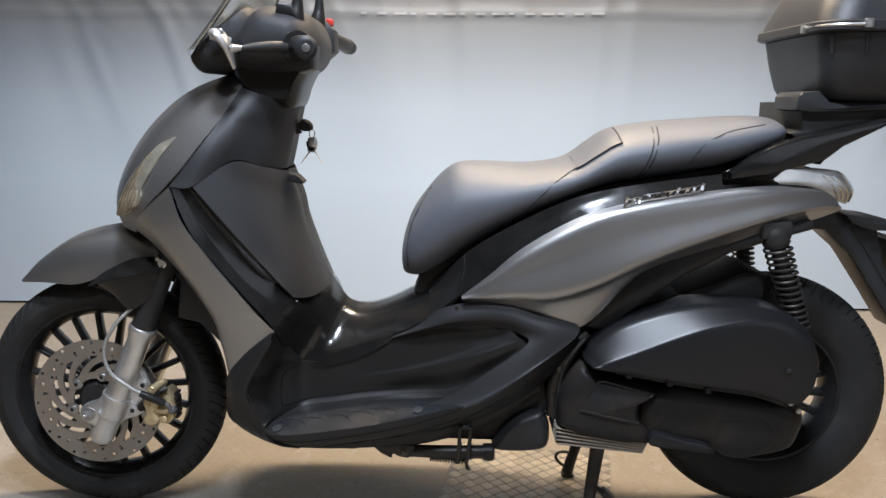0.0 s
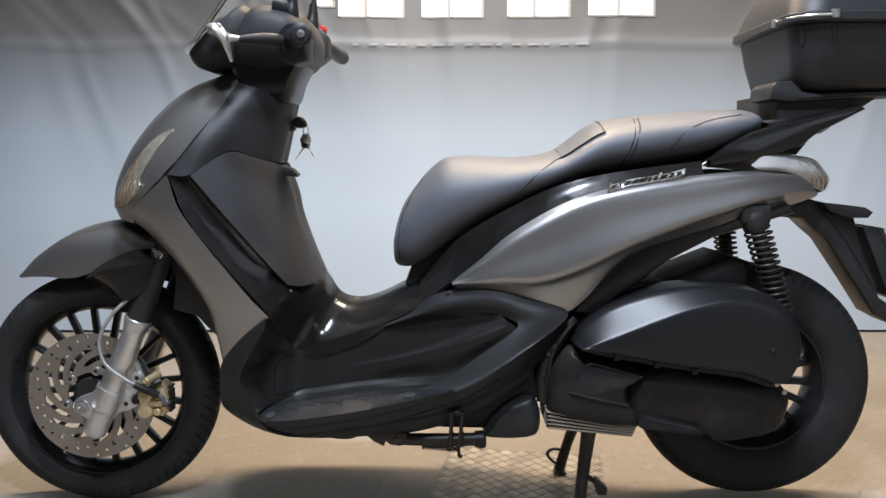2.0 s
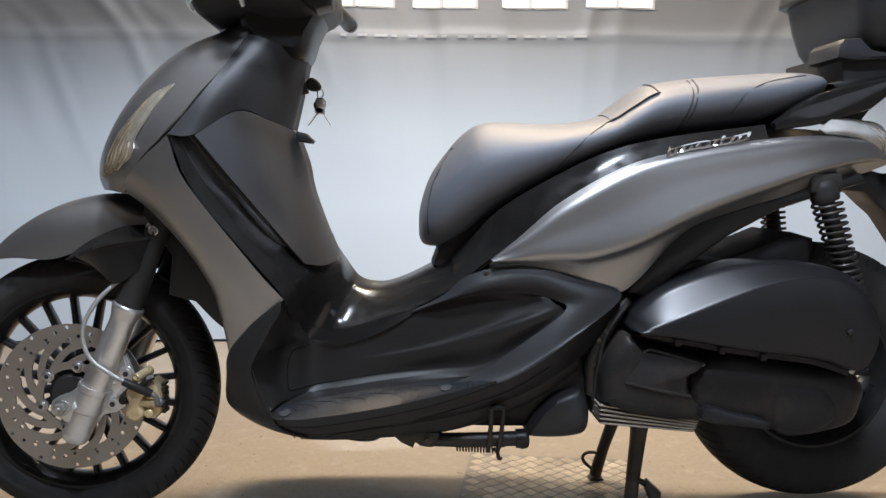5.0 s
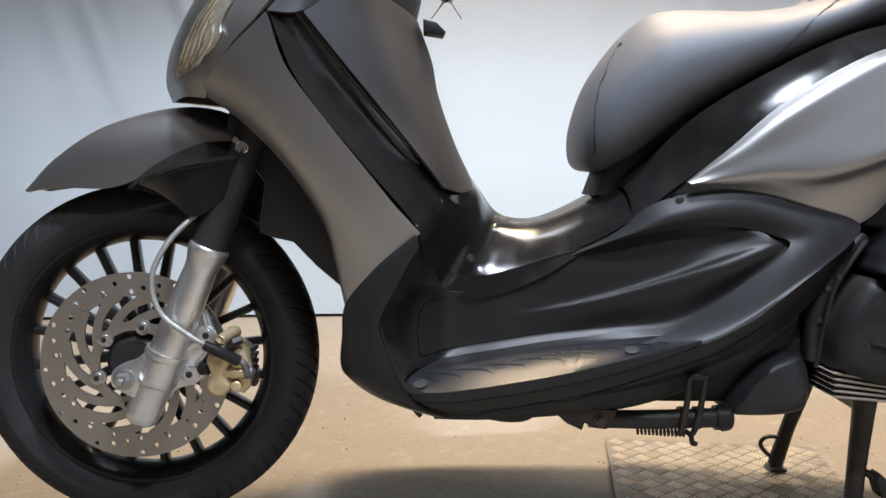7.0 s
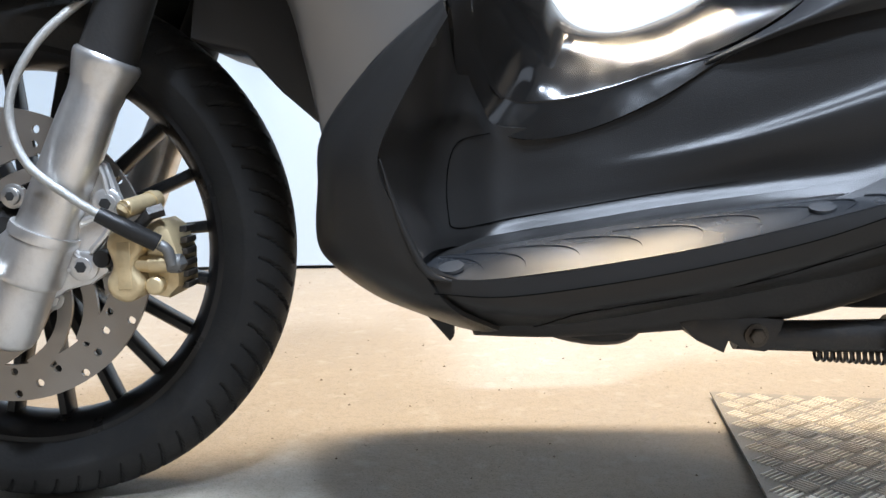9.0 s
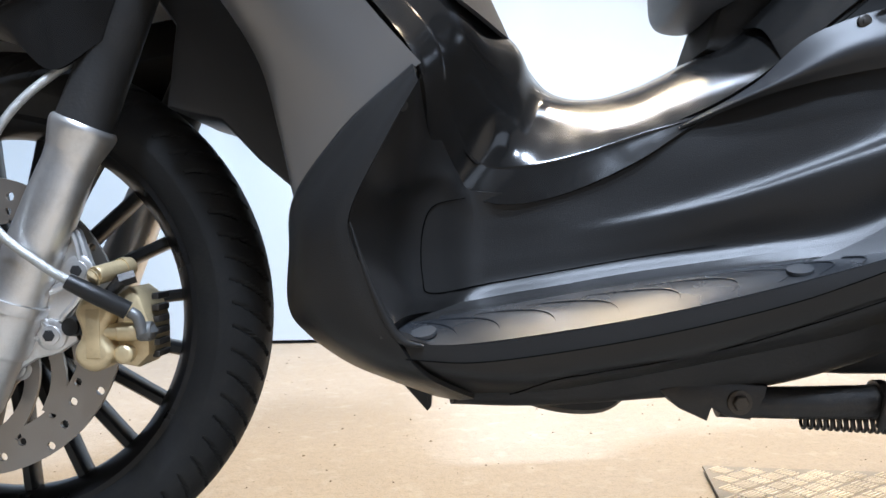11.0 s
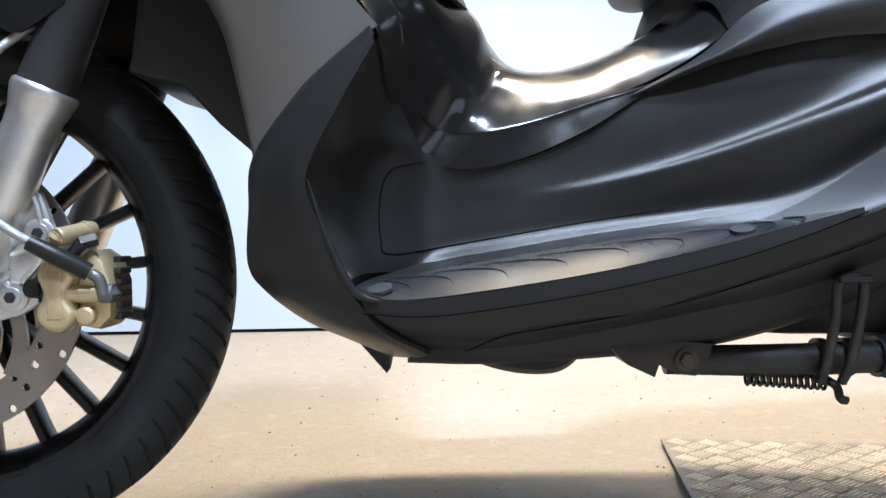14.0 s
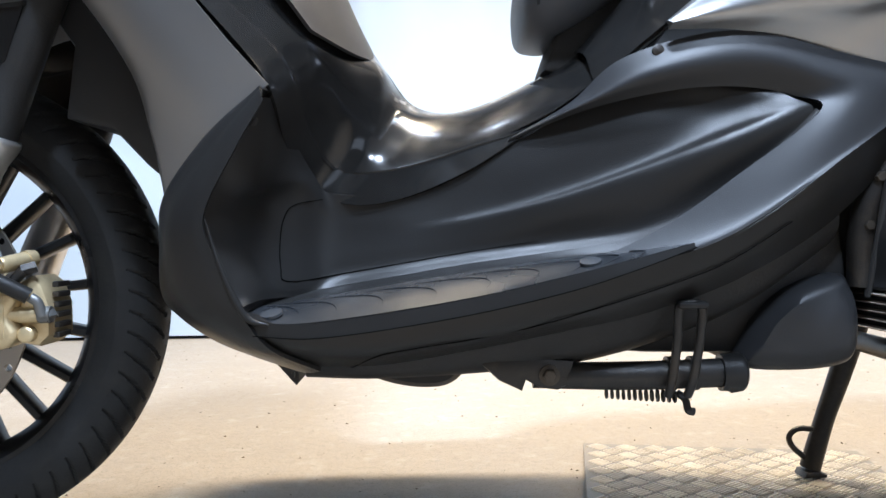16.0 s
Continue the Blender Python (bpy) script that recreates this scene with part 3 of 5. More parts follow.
    part("bridge", tube_bm([(-0.620, -0.118, 0.271), (-0.606, -0.118, 0.271), (-0.6055, -0.118, 0.271), (-0.589, -0.116, 0.271)], [0.0078, 0.0078, 0.0092, 0.0092], 18, 10), GOLD, cal)
    part("face_plate", slab([(-0.632, 0.293), (-0.619, 0.293), (-0.619, 0.248), (-0.632, 0.248)], -0.1305, -0.128, 0.0015), GOLD, cal)
    part("boss", tube_bm([(-0.601, -0.112, 0.250), (-0.601, -0.122, 0.250), (-0.601, -0.124, 0.250)], [0.0088, 0.0088, 0.006], 18, 5), GOLD, cal)
    pin = part("slide_pin", tube_bm([(-0.6205, -0.134, 0.324), (-0.620, -0.132, 0.324), (-0.611, -0.108, 0.328), (-0.604, -0.092, 0.331)], [0.0068, 0.0088, 0.0088, 0.0088], 24, 14), GOLD, cal, "brass slide pin")
    part("pin_end", tube_bm([(-0.6207, -0.1345, 0.324), (-0.621, -0.1355, 0.324)], 0.0045, 18), ALLOY, pin)
    part("pin_ring", tube_bm([(-0.6085, -0.102, 0.3288), (-0.6065, -0.097, 0.330)], 0.0102, 20), GOLD, pin)
    part("rubber_boot", tube_bm([(-0.652, -0.118, 0.276), (-0.650, -0.110, 0.276), (-0.640, -0.108, 0.275)], [0.0085, 0.0095, 0.008], 16), MATTE, cal)
    part("bleed_nipple", join_bm(tube_bm([(-0.605, -0.118, 0.318), (-0.592, -0.112, 0.322)], 0.007, 6), tube_bm([(-0.615, -0.12, 0.305), (-0.603, -0.118, 0.318)], 0.006, 10)), WIRE, cal)
    for k in range(6):
        z = 0.244 + 0.011 * k
        part("pad_spring", box_bm(-0.582, -0.575, -0.10, -0.07, z, z + 0.006, 0.001), WIRE, cal)
    part("banjo", join_bm(bolt_bm((-0.582, -0.108, 0.270), 0.0095, 0.014, 6), tube_bm([(-0.593, -0.125, 0.290), (-0.586, -0.124, 0.284), (-0.583, -0.122, 0.270)], 0.0055, 12), tube_bm([(-0.590, -0.116, 0.271), (-0.576, -0.115, 0.271)], 0.0088, 16)), BANJO, cal, "grey banjo fitting")
    hose = part("brake_hose", tube_bm([(-0.615, -0.098, 0.545), (-0.651, -0.125, 0.513), (-0.690, -0.140, 0.472), (-0.713, -0.146, 0.421), (-0.702, -0.148, 0.370), (-0.662, -0.146, 0.335), (-0.638, -0.140, 0.318)], 0.0042, 10), HOSE, S, "braided steel brake hose")
    part("hose_sleeve", tube_bm([(-0.642, -0.141, 0.320), (-0.62, -0.136, 0.307), (-0.594, -0.126, 0.291)], [0.0075, 0.0085, 0.0085], 14), MATTE, hose, "black rubber hose sleeve")


def front_fender(S):
    c0 = [(-0.947, 0, 0.553), (-0.893, 0, 0.606), (-0.812, 0, 0.655), (-0.72, 0, 0.679), (-0.645, 0, 0.676), (-0.575, 0, 0.645)]
    c1 = [(-0.945, -0.024, 0.551), (-0.890, -0.045, 0.597), (-0.812, -0.056, 0.642), (-0.72, -0.060, 0.664), (-0.645, -0.064, 0.663), (-0.575, -0.07, 0.64)]
    c2 = [(-0.941, -0.036, 0.549), (-0.882, -0.066, 0.574), (-0.81, -0.079, 0.605), (-0.72, -0.084, 0.628), (-0.645, -0.088, 0.638), (-0.575, -0.09, 0.63)]
    c3 = [(-0.937, -0.040, 0.547), (-0.870, -0.073, 0.554), (-0.79, -0.084, 0.553), (-0.715, -0.090, 0.580), (-0.646, -0.093, 0.612), (-0.575, -0.095, 0.620)]
    fen = part("front_fender", shell_bm(surf([c0, c1, c2, c3], 34, 14), 0.004, (0, -0.6, 0.8)), GREY, S, "satin grey front mudguard", 50)
    part("fender_half", shell_bm(surf([c0, c1, c2, c3], 34, 14), 0.004, (0, -0.6, 0.8), True), GREY, fen, "", 50)
    a = [(-0.765, -0.088, 0.552), (-0.715, -0.100, 0.588), (-0.646, -0.106, 0.618), (-0.582, -0.112, 0.622)]
    b = [(-0.758, -0.094, 0.553), (-0.718, -0.124, 0.569), (-0.655, -0.139, 0.587), (-0.584, -0.139, 0.596)]
    b2 = [(-0.756, -0.095, 0.551), (-0.717, -0.125, 0.565), (-0.654, -0.140, 0.582), (-0.586, -0.140, 0.592)]
    c = [(-0.745, -0.094, 0.549), (-0.692, -0.124, 0.537), (-0.652, -0.138, 0.510), (-0.606, -0.139, 0.535)]
    panel("fender_stay", [a, b, b2, c], GLOSS, fen, "gloss black mudguard stay")
    part("stay_bolt", join_bm(bolt_bm((-0.578, -0.128, 0.611), 0.010, 0.008, 16), bolt_bm((-0.586, -0.128, 0.622), 0.006, 0.010, 8)), CHROME, fen, "chromed bolt")


def front_body(S):
    # nose cowl
    c0 = [(-0.41, 0, 1.030), (-0.533, 0, 0.984), (-0.611, 0, 0.926), (-0.673, 0, 0.853), (-0.713, 0, 0.778), (-0.725, 0, 0.722), (-0.716, 0, 0.688)]
    c1 = [(-0.405, -0.07, 1.018), (-0.498, -0.105, 0.960), (-0.563, -0.13, 0.899), (-0.617, -0.142, 0.833), (-0.653, -0.140, 0.768), (-0.669, -0.12, 0.722), (-0.666, -0.105, 0.688)]
    c2 = [(-0.395, -0.118, 0.985), (-0.43, -0.165, 0.920), (-0.465, -0.203, 0.868), (-0.505, -0.224, 0.815), (-0.556, -0.218, 0.765), (-0.602, -0.185, 0.718), (-0.625, -0.145, 0.682)]
    N = panel("nose_cowl", [c0, c1, c2], GREY, S, "satin grey nose cowl", out=(-1, -0.4, 0.3), nu=34, nv=16)
    # lamp lens laid on the cowl
    top = [(-0.519, 0.884), (-0.562, 0.862), (-0.622, 0.797), (-0.668, 0.729), (-0.676, 0.712)]
    bot = [(-0.5185, 0.882), (-0.550, 0.841), (-0.585, 0.786), (-0.589, 0.757), (-0.625, 0.727)]
    T, B = cr(top, 22), cr(bot, 22)
    for flip in (False, True):
        G = np.array([drape(N, [T[i] * (1 - f) + B[i] * f for f in np.linspace(0, 1, 9)], 0.004, (-1, -0.4, 0.3)) for i in range(22)])
        lens = part("turn_lamp", shell_bm(G, 0.003, (-1, -0.5, 0), flip), LENS, S, "clear wrap-round front lamp lens")
        for f in (0.12, 0.26, 0.40, 0.54, 0.68, 0.82):
            k0, k1 = 6 + int(8 * f), 21
            p = drape(N, [T[k] * (1 - f) + B[k] * f for k in range(k0, k1)], 0.0048, (-1, -0.4, 0.3))
            if flip:
                p = p * (1, -1, 1)
            part("prism", tube_bm(p, 0.0022, 6), AMBER, lens)
    part("badge_strip", tube_bm([(-0.520, -0.012, 0.976), (-0.545, -0.012, 0.962), (-0.57, -0.012, 0.944)], [0.004, 0.007, 0.003], 10), DARK, S)
    # shield strip under the cowl
    a = [(-0.60, -0.095, 0.68), (-0.560, -0.105, 0.650), (-0.490, -0.12, 0.587), (-0.440, -0.130, 0.508), (-0.425, -0.145, 0.450), (-0.412, -0.165, 0.388)]
    b = [(-0.628, -0.140, 0.688), (-0.578, -0.160, 0.654), (-0.511, -0.178, 0.587), (-0.459, -0.186, 0.510), (-0.440, -0.192, 0.450), (-0.425, -0.199, 0.388)]
    c = [(-0.592, -0.199, 0.728), (-0.555, -0.212, 0.690), (-0.495, -0.222, 0.612), (-0.440, -0.227, 0.538), (-0.407, -0.227, 0.489), (-0.377, -0.226, 0.446)]
    d = [(-0.521, -0.229, 0.788), (-0.497, -0.236, 0.717), (-0.445, -0.239, 0.645), (-0.388, -0.239, 0.573), (-0.352, -0.236, 0.528), (-0.318, -0.231, 0.490)]
    panel("front_shield", [a, b, c, d], GREY, S, "satin grey front shield", out=(-0.5, -1, 0), nu=34, nv=18)
    # column cover
    A = [(-0.392, -0.120, 0.985), (-0.456, -0.200, 0.874), (-0.519, -0.230, 0.789)]
    B = [(-0.375, -0.133, 0.980), (-0.430, -0.196, 0.868), (-0.472, -0.226, 0.790)]
    C = [(-0.345, -0.130, 0.970), (-0.385, -0.165, 0.885), (-0.405, -0.175, 0.838)]
    D = [(-0.310, -0.095, 0.960), (-0.335, -0.112, 0.875), (-0.355, -0.128, 0.823)]
    E = [(-0.290, -0.040, 0.956), (-0.313, -0.045, 0.858), (-0.325, -0.050, 0.812)]
    F = [(-0.289, 0, 0.956), (-0.313, 0, 0.858), (-0.325, 0, 0.812)]
    panel("column_cover", [A, B, C, D, E, F], COLUMN, S, "matte charcoal column cover", nu=24, nv=26)
    # leg shield
    A = [(-0.471, -0.229, 0.788), (-0.425, -0.225, 0.730), (-0.379, -0.219, 0.673), (-0.315, -0.203, 0.593), (-0.284, -0.182, 0.552)]
    B = [(-0.405, -0.180, 0.835), (-0.370, -0.186, 0.752), (-0.335, -0.182, 0.682), (-0.292, -0.168, 0.600), (-0.264, -0.152, 0.545)]
    C = [(-0.355, -0.128, 0.822), (-0.326, -0.130, 0.748), (-0.305, -0.127, 0.688), (-0.274, -0.118, 0.610), (-0.248, -0.113, 0.543)]
    D = [(-0.320, -0.055, 0.808), (-0.298, -0.055, 0.745), (-0.288, -0.055, 0.692), (-0.262, -0.055, 0.615), (-0.234, -0.060, 0.547)]
    E = [(-0.322, 0, 0.808), (-0.300, 0, 0.745), (-0.288, 0, 0.692), (-0.258, 0, 0.615), (-0.227, 0, 0.550)]
    panel("leg_shield", [A, B, C, D, E], COLUMN, S, "dark grey satin leg shield", nu=30, nv=24)
    part("bag_hook", slab([(-0.310, 0.805), (-0.290, 0.800), (-0.276, 0.786), (-0.280, 0.780), (-0.298, 0.783), (-0.310, 0.785)], -0.085, -0.045, 0.004), DARK, S)
    # wheel arch liner
    part("arch_liner", slab([(-0.565, 0.482), (-0.540, 0.474), (-0.513, 0.468), (-0.479, 0.431), (-0.430, 0.388), (-0.400, 0.45), (-0.50, 0.66), (-0.60, 0.69), (-0.61, 0.64), (-0.555, 0.56)], -0.098, 0.098, 0.008), DARK, S, "dark plastic wheel arch liner")
    part("shield_core", slab([(-0.60, 0.71), (-0.50, 0.82), (-0.40, 0.95), (-0.31, 0.93), (-0.36, 0.80), (-0.33, 0.62), (-0.32, 0.54), (-0.32, 0.30), (-0.40, 0.30), (-0.41, 0.42), (-0.50, 0.56)], -0.085, 0.085, 0.01), BLACK, S)


def cockpit(S):
    part("handlebar_cover", pillow_bm([(-0.408, 1.060), (-0.392, 1.110), (-0.355, 1.148), (-0.300, 1.148), (-0.255, 1.132), (-0.232, 1.085), (-0.240, 1.040), (-0.275, 1.015), (-0.340, 1.012), (-0.395, 1.025)],
                                      [(-0.185, 0.045), (-0.175, 0.028), (-0.150, 0.012), (-0.10, 0.0), (0.06, 0.0), (0.11, 0.02), (0.15, 0.045)], 60), COLUMN, S, "charcoal handlebar cover", 60)
    part("headlamp_cowl", pillow_bm([(-0.500, 1.045), (-0.480, 1.075), (-0.440, 1.110), (-0.380, 1.150), (-0.350, 1.10), (-0.380, 1.03), (-0.420, 1.020), (-0.475, 1.015)],
                                    [(-0.165, 0.035), (-0.150, 0.012), (-0.11, 0.0), (0.11, 0.0), (0.15, 0.012), (0.165, 0.035)], 50), COLUMN, S, "charcoal headlamp cowl", 60)
    part("column_neck", pillow_bm([(-0.412, 1.045), (-0.32, 1.06), (-0.252, 1.045), (-0.272, 0.99), (-0.292, 0.945), (-0.34, 0.950), (-0.402, 0.985)], [(-0.120, 0.02), (-0.10, 0.004), (-0.07, 0), (0.03, 0), (0.06, 0.02)], 40), MATTE, S, "matte black column neck")
    g = part("grip", tube_bm([(-0.258, -0.205, 1.064), (-0.240, -0.260, 1.060), (-0.218, -0.340, 1.054)], [0.022, 0.0195, 0.0195], 24), MATTE, S, "black rubber handlebar grip")
    part("bar_end", tube_bm([(-0.218, -0.338, 1.054), (-0.2145, -0.354, 1.0525), (-0.2135, -0.360, 1.052)], [0.0215, 0.0215, 0.015], 24, 5), DARK, g)
    part("grip_flange", tube_bm([(-0.256, -0.215, 1.0635), (-0.254, -0.222, 1.063)], 0.030, 24), MATTE, g)
    part("end_screw", bolt_bm((-0.2135, -0.360, 1.052), 0.0075, 0.002, 12), BOLT, g)
    g = part("grip", tube_bm([(-0.278, 0.215, 1.112), (-0.250, 0.30, 1.105), (-0.235, 0.365, 1.098)], [0.021, 0.0185, 0.0185], 24), MATTE, S, "black rubber handlebar grip")
    part("bar_end", tube_bm([(-0.235, 0.364, 1.098), (-0.231, 0.385, 1.0965)], [0.0195, 0.0175], 24), DARK, g)
    sw = part("switch_housing", slab([(-0.290, 1.065), (-0.285, 1.140), (-0.262, 1.148), (-0.240, 1.125), (-0.238, 1.075), (-0.262, 1.055)], 0.155, 0.225, 0.008), DARK, S, "black switch housing")
    part("switch_button", box_bm(-0.262, -0.246, 0.17, 0.2, 1.136, 1.152, 0.003), RED, sw, "red stop switch")
    part("switch_housing", slab([(-0.285, 1.035), (-0.278, 1.090), (-0.245, 1.092), (-0.222, 1.065), (-0.225, 1.020), (-0.255, 1.012)], -0.215, -0.155, 0.008), DARK, S, "black switch housing")
    part("brake_lever", tube_bm([(-0.262, -0.205, 1.060), (-0.300, -0.240, 1.060), (-0.330, -0.262, 1.058), (-0.352, -0.275, 1.055)], [0.012, 0.012, 0.009, 0.006], 14), BLACK, S, "brake lever with silver tip")
    part("lever_tip", tube_bm([(-0.334, -0.264, 1.058), (-0.352, -0.276, 1.056), (-0.366, -0.284, 1.055), (-0.370, -0.287, 1.055)], [0.0050, 0.0050, 0.0085, 0.005], 14), ALLOY, S, "silver lever tip")
    br = part("screen_bracket", tube_bm([(-0.426, -0.198, 1.090), (-0.412, -0.202, 1.084), (-0.399, -0.203, 1.066), (-0.392, -0.198, 1.042), (-0.388, -0.19, 1.022)], [0.017, 0.021, 0.016, 0.010, 0.006], 16, flat=0.55), ALLOY, S, "silver screen bracket")
    part("bracket_screw", bolt_bm((-0.408, -0.21, 1.090), 0.007, 0.004, 14), BOLT, br)
    part("screen_bracket", tube_bm([(-0.432, 0.195, 1.092), (-0.412, 0.200, 1.088), (-0.397, 0.203, 1.070), (-0.390, 0.198, 1.045), (-0.386, 0.19, 1.022)], [0.012, 0.013, 0.010, 0.007, 0.006], 14, flat=0.55), ALLOY, S, "silver screen bracket")
    part("arm", tube_bm([(-0.432, -0.19, 1.085), (-0.40, -0.17, 1.075)], 0.008, 10), ALLOY, br)
    rows = []
    for f in np.linspace(0, 1, 5):
        z = 1.052 + 0.27 * f
        w = 0.185 - 0.05 * (f - 0.25) ** 2 - 0.03 * f
        x0 = -0.527 + 0.22 * f - 0.05 * f * f
        rows.append([(x0 + 0.06 * abs(s) ** 2.2 * (1 - 0.3 * f), w * s, z + 0.012 * abs(s) * (1 - 2 * f)) for s in np.linspace(-1, 1, 9)])
    W = surf(rows, 30, 18)
    ws = part("windscreen", shell_bm(W, 0.004, (-1, 0, 0)), SCREEN, S, "clear lightly smoked windscreen")
    edge = np.vstack([W[0, ::-1], W[:, 0], W[-1]])
    part("screen_edge", tube_bm(edge, 0.0022, 6, 90), AMBER, ws, "bright polished screen edge")
    for y, x, z in ((-0.14, -0.272, 1.120), (0.10, -0.268, 1.135)):
        st = part("mirror_stem", tube_bm([(x, y, z), (x + 0.006, y * 1.02, z + 0.07), (x + 0.02, y * 1.1, z + 0.18)], [0.007, 0.006, 0.006], 12), WIRE, S, "black mirror stem")
        part("rubber_boot", tube_bm([(x - 0.002, y, z - 0.02), (x, y, z + 0.01), (x + 0.003, y, z + 0.03), (x + 0.004, y, z + 0.055)], [0.018, 0.017, 0.012, 0.009], 16), MATTE, st)
    part("reservoir", slab([(-0.312, 1.130), (-0.308, 1.152), (-0.275, 1.150), (-0.270, 1.125)], -0.16, -0.12, 0.006), MATTE, S)
    part("ignition_lock", tube_bm([(-0.315, 0, 0.900), (-0.298, 0, 0.904)], 0.018, 20), BLACK, S)


def tunnel(S):
    a = [(-0.465, -0.195, 0.790), (-0.390, -0.190, 0.697), (-0.322, -0.175, 0.622), (-0.258, -0.050, 0.600), (-0.243, -0.02, 0.577), (-0.222, 0, 0.548), (-0.191, 0, 0.507), (-0.148, 0, 0.496), (-0.105, 0, 0.505), (-0.050, 0, 0.530), (0.0, 0, 0.560), (0.06, 0, 0.63)]
    b = [(-0.474, -0.222, 0.790), (-0.400, -0.214, 0.697), (-0.334, -0.202, 0.618), (-0.276, -0.120, 0.580), (-0.255, -0.085, 0.558), (-0.224, -0.058, 0.538), (-0.192, -0.048, 0.500), (-0.148, -0.045, 0.491), (-0.103, -0.046, 0.500), (-0.048, -0.050, 0.525), (0.003, -0.060, 0.555), (0.065, -0.09, 0.625)]
    c = [(-0.480, -0.219, 0.790), (-0.411, -0.212, 0.697), (-0.344, -0.202, 0.614), (-0.284, -0.160, 0.558), (-0.259, -0.123, 0.534), (-0.230, -0.088, 0.512), (-0.197, -0.078, 0.483), (-0.152, -0.075, 0.474), (-0.105, -0.076, 0.482), (-0.052, -0.082, 0.505), (0.002, -0.095, 0.540), (0.07, -0.12, 0.608)]
    d = [(-0.488, -0.216, 0.790), (-0.425, -0.209, 0.697), (-0.356, -0.203, 0.608), (-0.292, -0.181, 0.541), (-0.268, -0.146, 0.507), (-0.245, -0.114, 0.470), (-0.210, -0.102, 0.455), (-0.165, -0.103, 0.451), (-0.115, -0.105, 0.463), (-0.058, -0.111, 0.486), (0.0, -0.125, 0.522), (0.072, -0.145, 0.590)]
    e = [(-0.503, -0.219, 0.790), (-0.452, -0.217, 0.696), (-0.380, -0.215, 0.599), (-0.306, -0.197, 0.522), (-0.294, -0.156, 0.468), (-0.268, -0.118, 0.424), (-0.226, -0.123, 0.419), (-0.174, -0.120, 0.429), (-0.119, -0.121, 0.446), (-0.066, -0.128, 0.461), (-0.005, -0.144, 0.497), (0.071, -0.158, 0.563)]
    e2 = [(-0.506, -0.220, 0.790), (-0.457, -0.220, 0.696), (-0.384, -0.218, 0.597), (-0.309, -0.202, 0.517), (-0.297, -0.158, 0.463), (-0.270, -0.1185, 0.419), (-0.228, -0.1235, 0.414), (-0.176, -0.1205, 0.424), (-0.120, -0.1215, 0.441), (-0.067, -0.1285, 0.459), (-0.006, -0.1445, 0.495), (0.071, -0.159, 0.560)]
    f = [(-0.518, -0.226, 0.790), (-0.479, -0.231, 0.695), (-0.399, -0.230, 0.591), (-0.324, -0.221, 0.499), (-0.313, -0.172, 0.440), (-0.292, -0.1275, 0.399), (-0.252, -0.1280, 0.382), (-0.197, -0.1282, 0.389), (-0.131, -0.1300, 0.416), (-0.072, -0.1325, 0.452), (-0.010, -0.1455, 0.490), (0.070, -0.160, 0.552)]
    # even round section over the tunnel, from its crown to the lower ridge
    for row, k in ((b, 0.375), (c, 0.63), (d, 0.86)):
        for i in range(6, 12):
            (x0, _, z0), (x1, y1, z1) = a[i], e[i]
            row[i] = (x0 + (x1 - x0) * k, y1 * k, z1 + (z0 - z1) * (1 - k ** 2.1))
    G = panel("tunnel_cover", [a, b, c, d, e, e2, f], GLOSS, S, "gloss black trim from shield to tunnel", nu=90, nv=42, even=5)
    # long slot in the trim
    part("trim_slot", tube_bm(drape(G, cr([(-0.425, 0.715), (-0.385, 0.660), (-0.335, 0.600), (-0.318, 0.586)], 14), 0.0005), [0.002, 0.006, 0.008, 0.002], 8, 14), BLACK, S)
    t = [(-0.006, -0.066, 0.552), (0.03, -0.096, 0.588), (0.09, -0.153, 0.655), (0.19, -0.164, 0.715), (0.30, -0.168, 0.765), (0.42, -0.168, 0.792), (0.60, -0.157, 0.815)]
    m = [(-0.002, -0.108, 0.540), (0.040, -0.126, 0.575), (0.108, -0.165, 0.628), (0.197, -0.173, 0.690), (0.312, -0.176, 0.750), (0.435, -0.176, 0.780), (0.60, -0.165, 0.800)]
    u = [(0.000, -0.148, 0.502), (0.062, -0.162, 0.553), (0.128, -0.180, 0.603), (0.205, -0.184, 0.670), (0.325, -0.187, 0.736), (0.447, -0.186, 0.766), (0.60, -0.178, 0.785)]
    panel("underseat_trim", [t, m, u], GLOSS, S, "gloss black trim under the seat", nu=36, nv=10)
    part("body_core", slab([(-0.29, 0.24), (-0.29, 0.37), (-0.20, 0.405), (-0.06, 0.43), (0.03, 0.50), (0.13, 0.62), (0.19, 0.67), (0.30, 0.75), (0.60, 0.79), (0.82, 0.78), (0.80, 0.72), (0.60, 0.66),
                            (0.42, 0.59), (0.34, 0.50), (0.24, 0.42), (0.17, 0.34), (0.10, 0.27), (0.0, 0.23)], -0.095, 0.095, 0.01), BLACK, S)


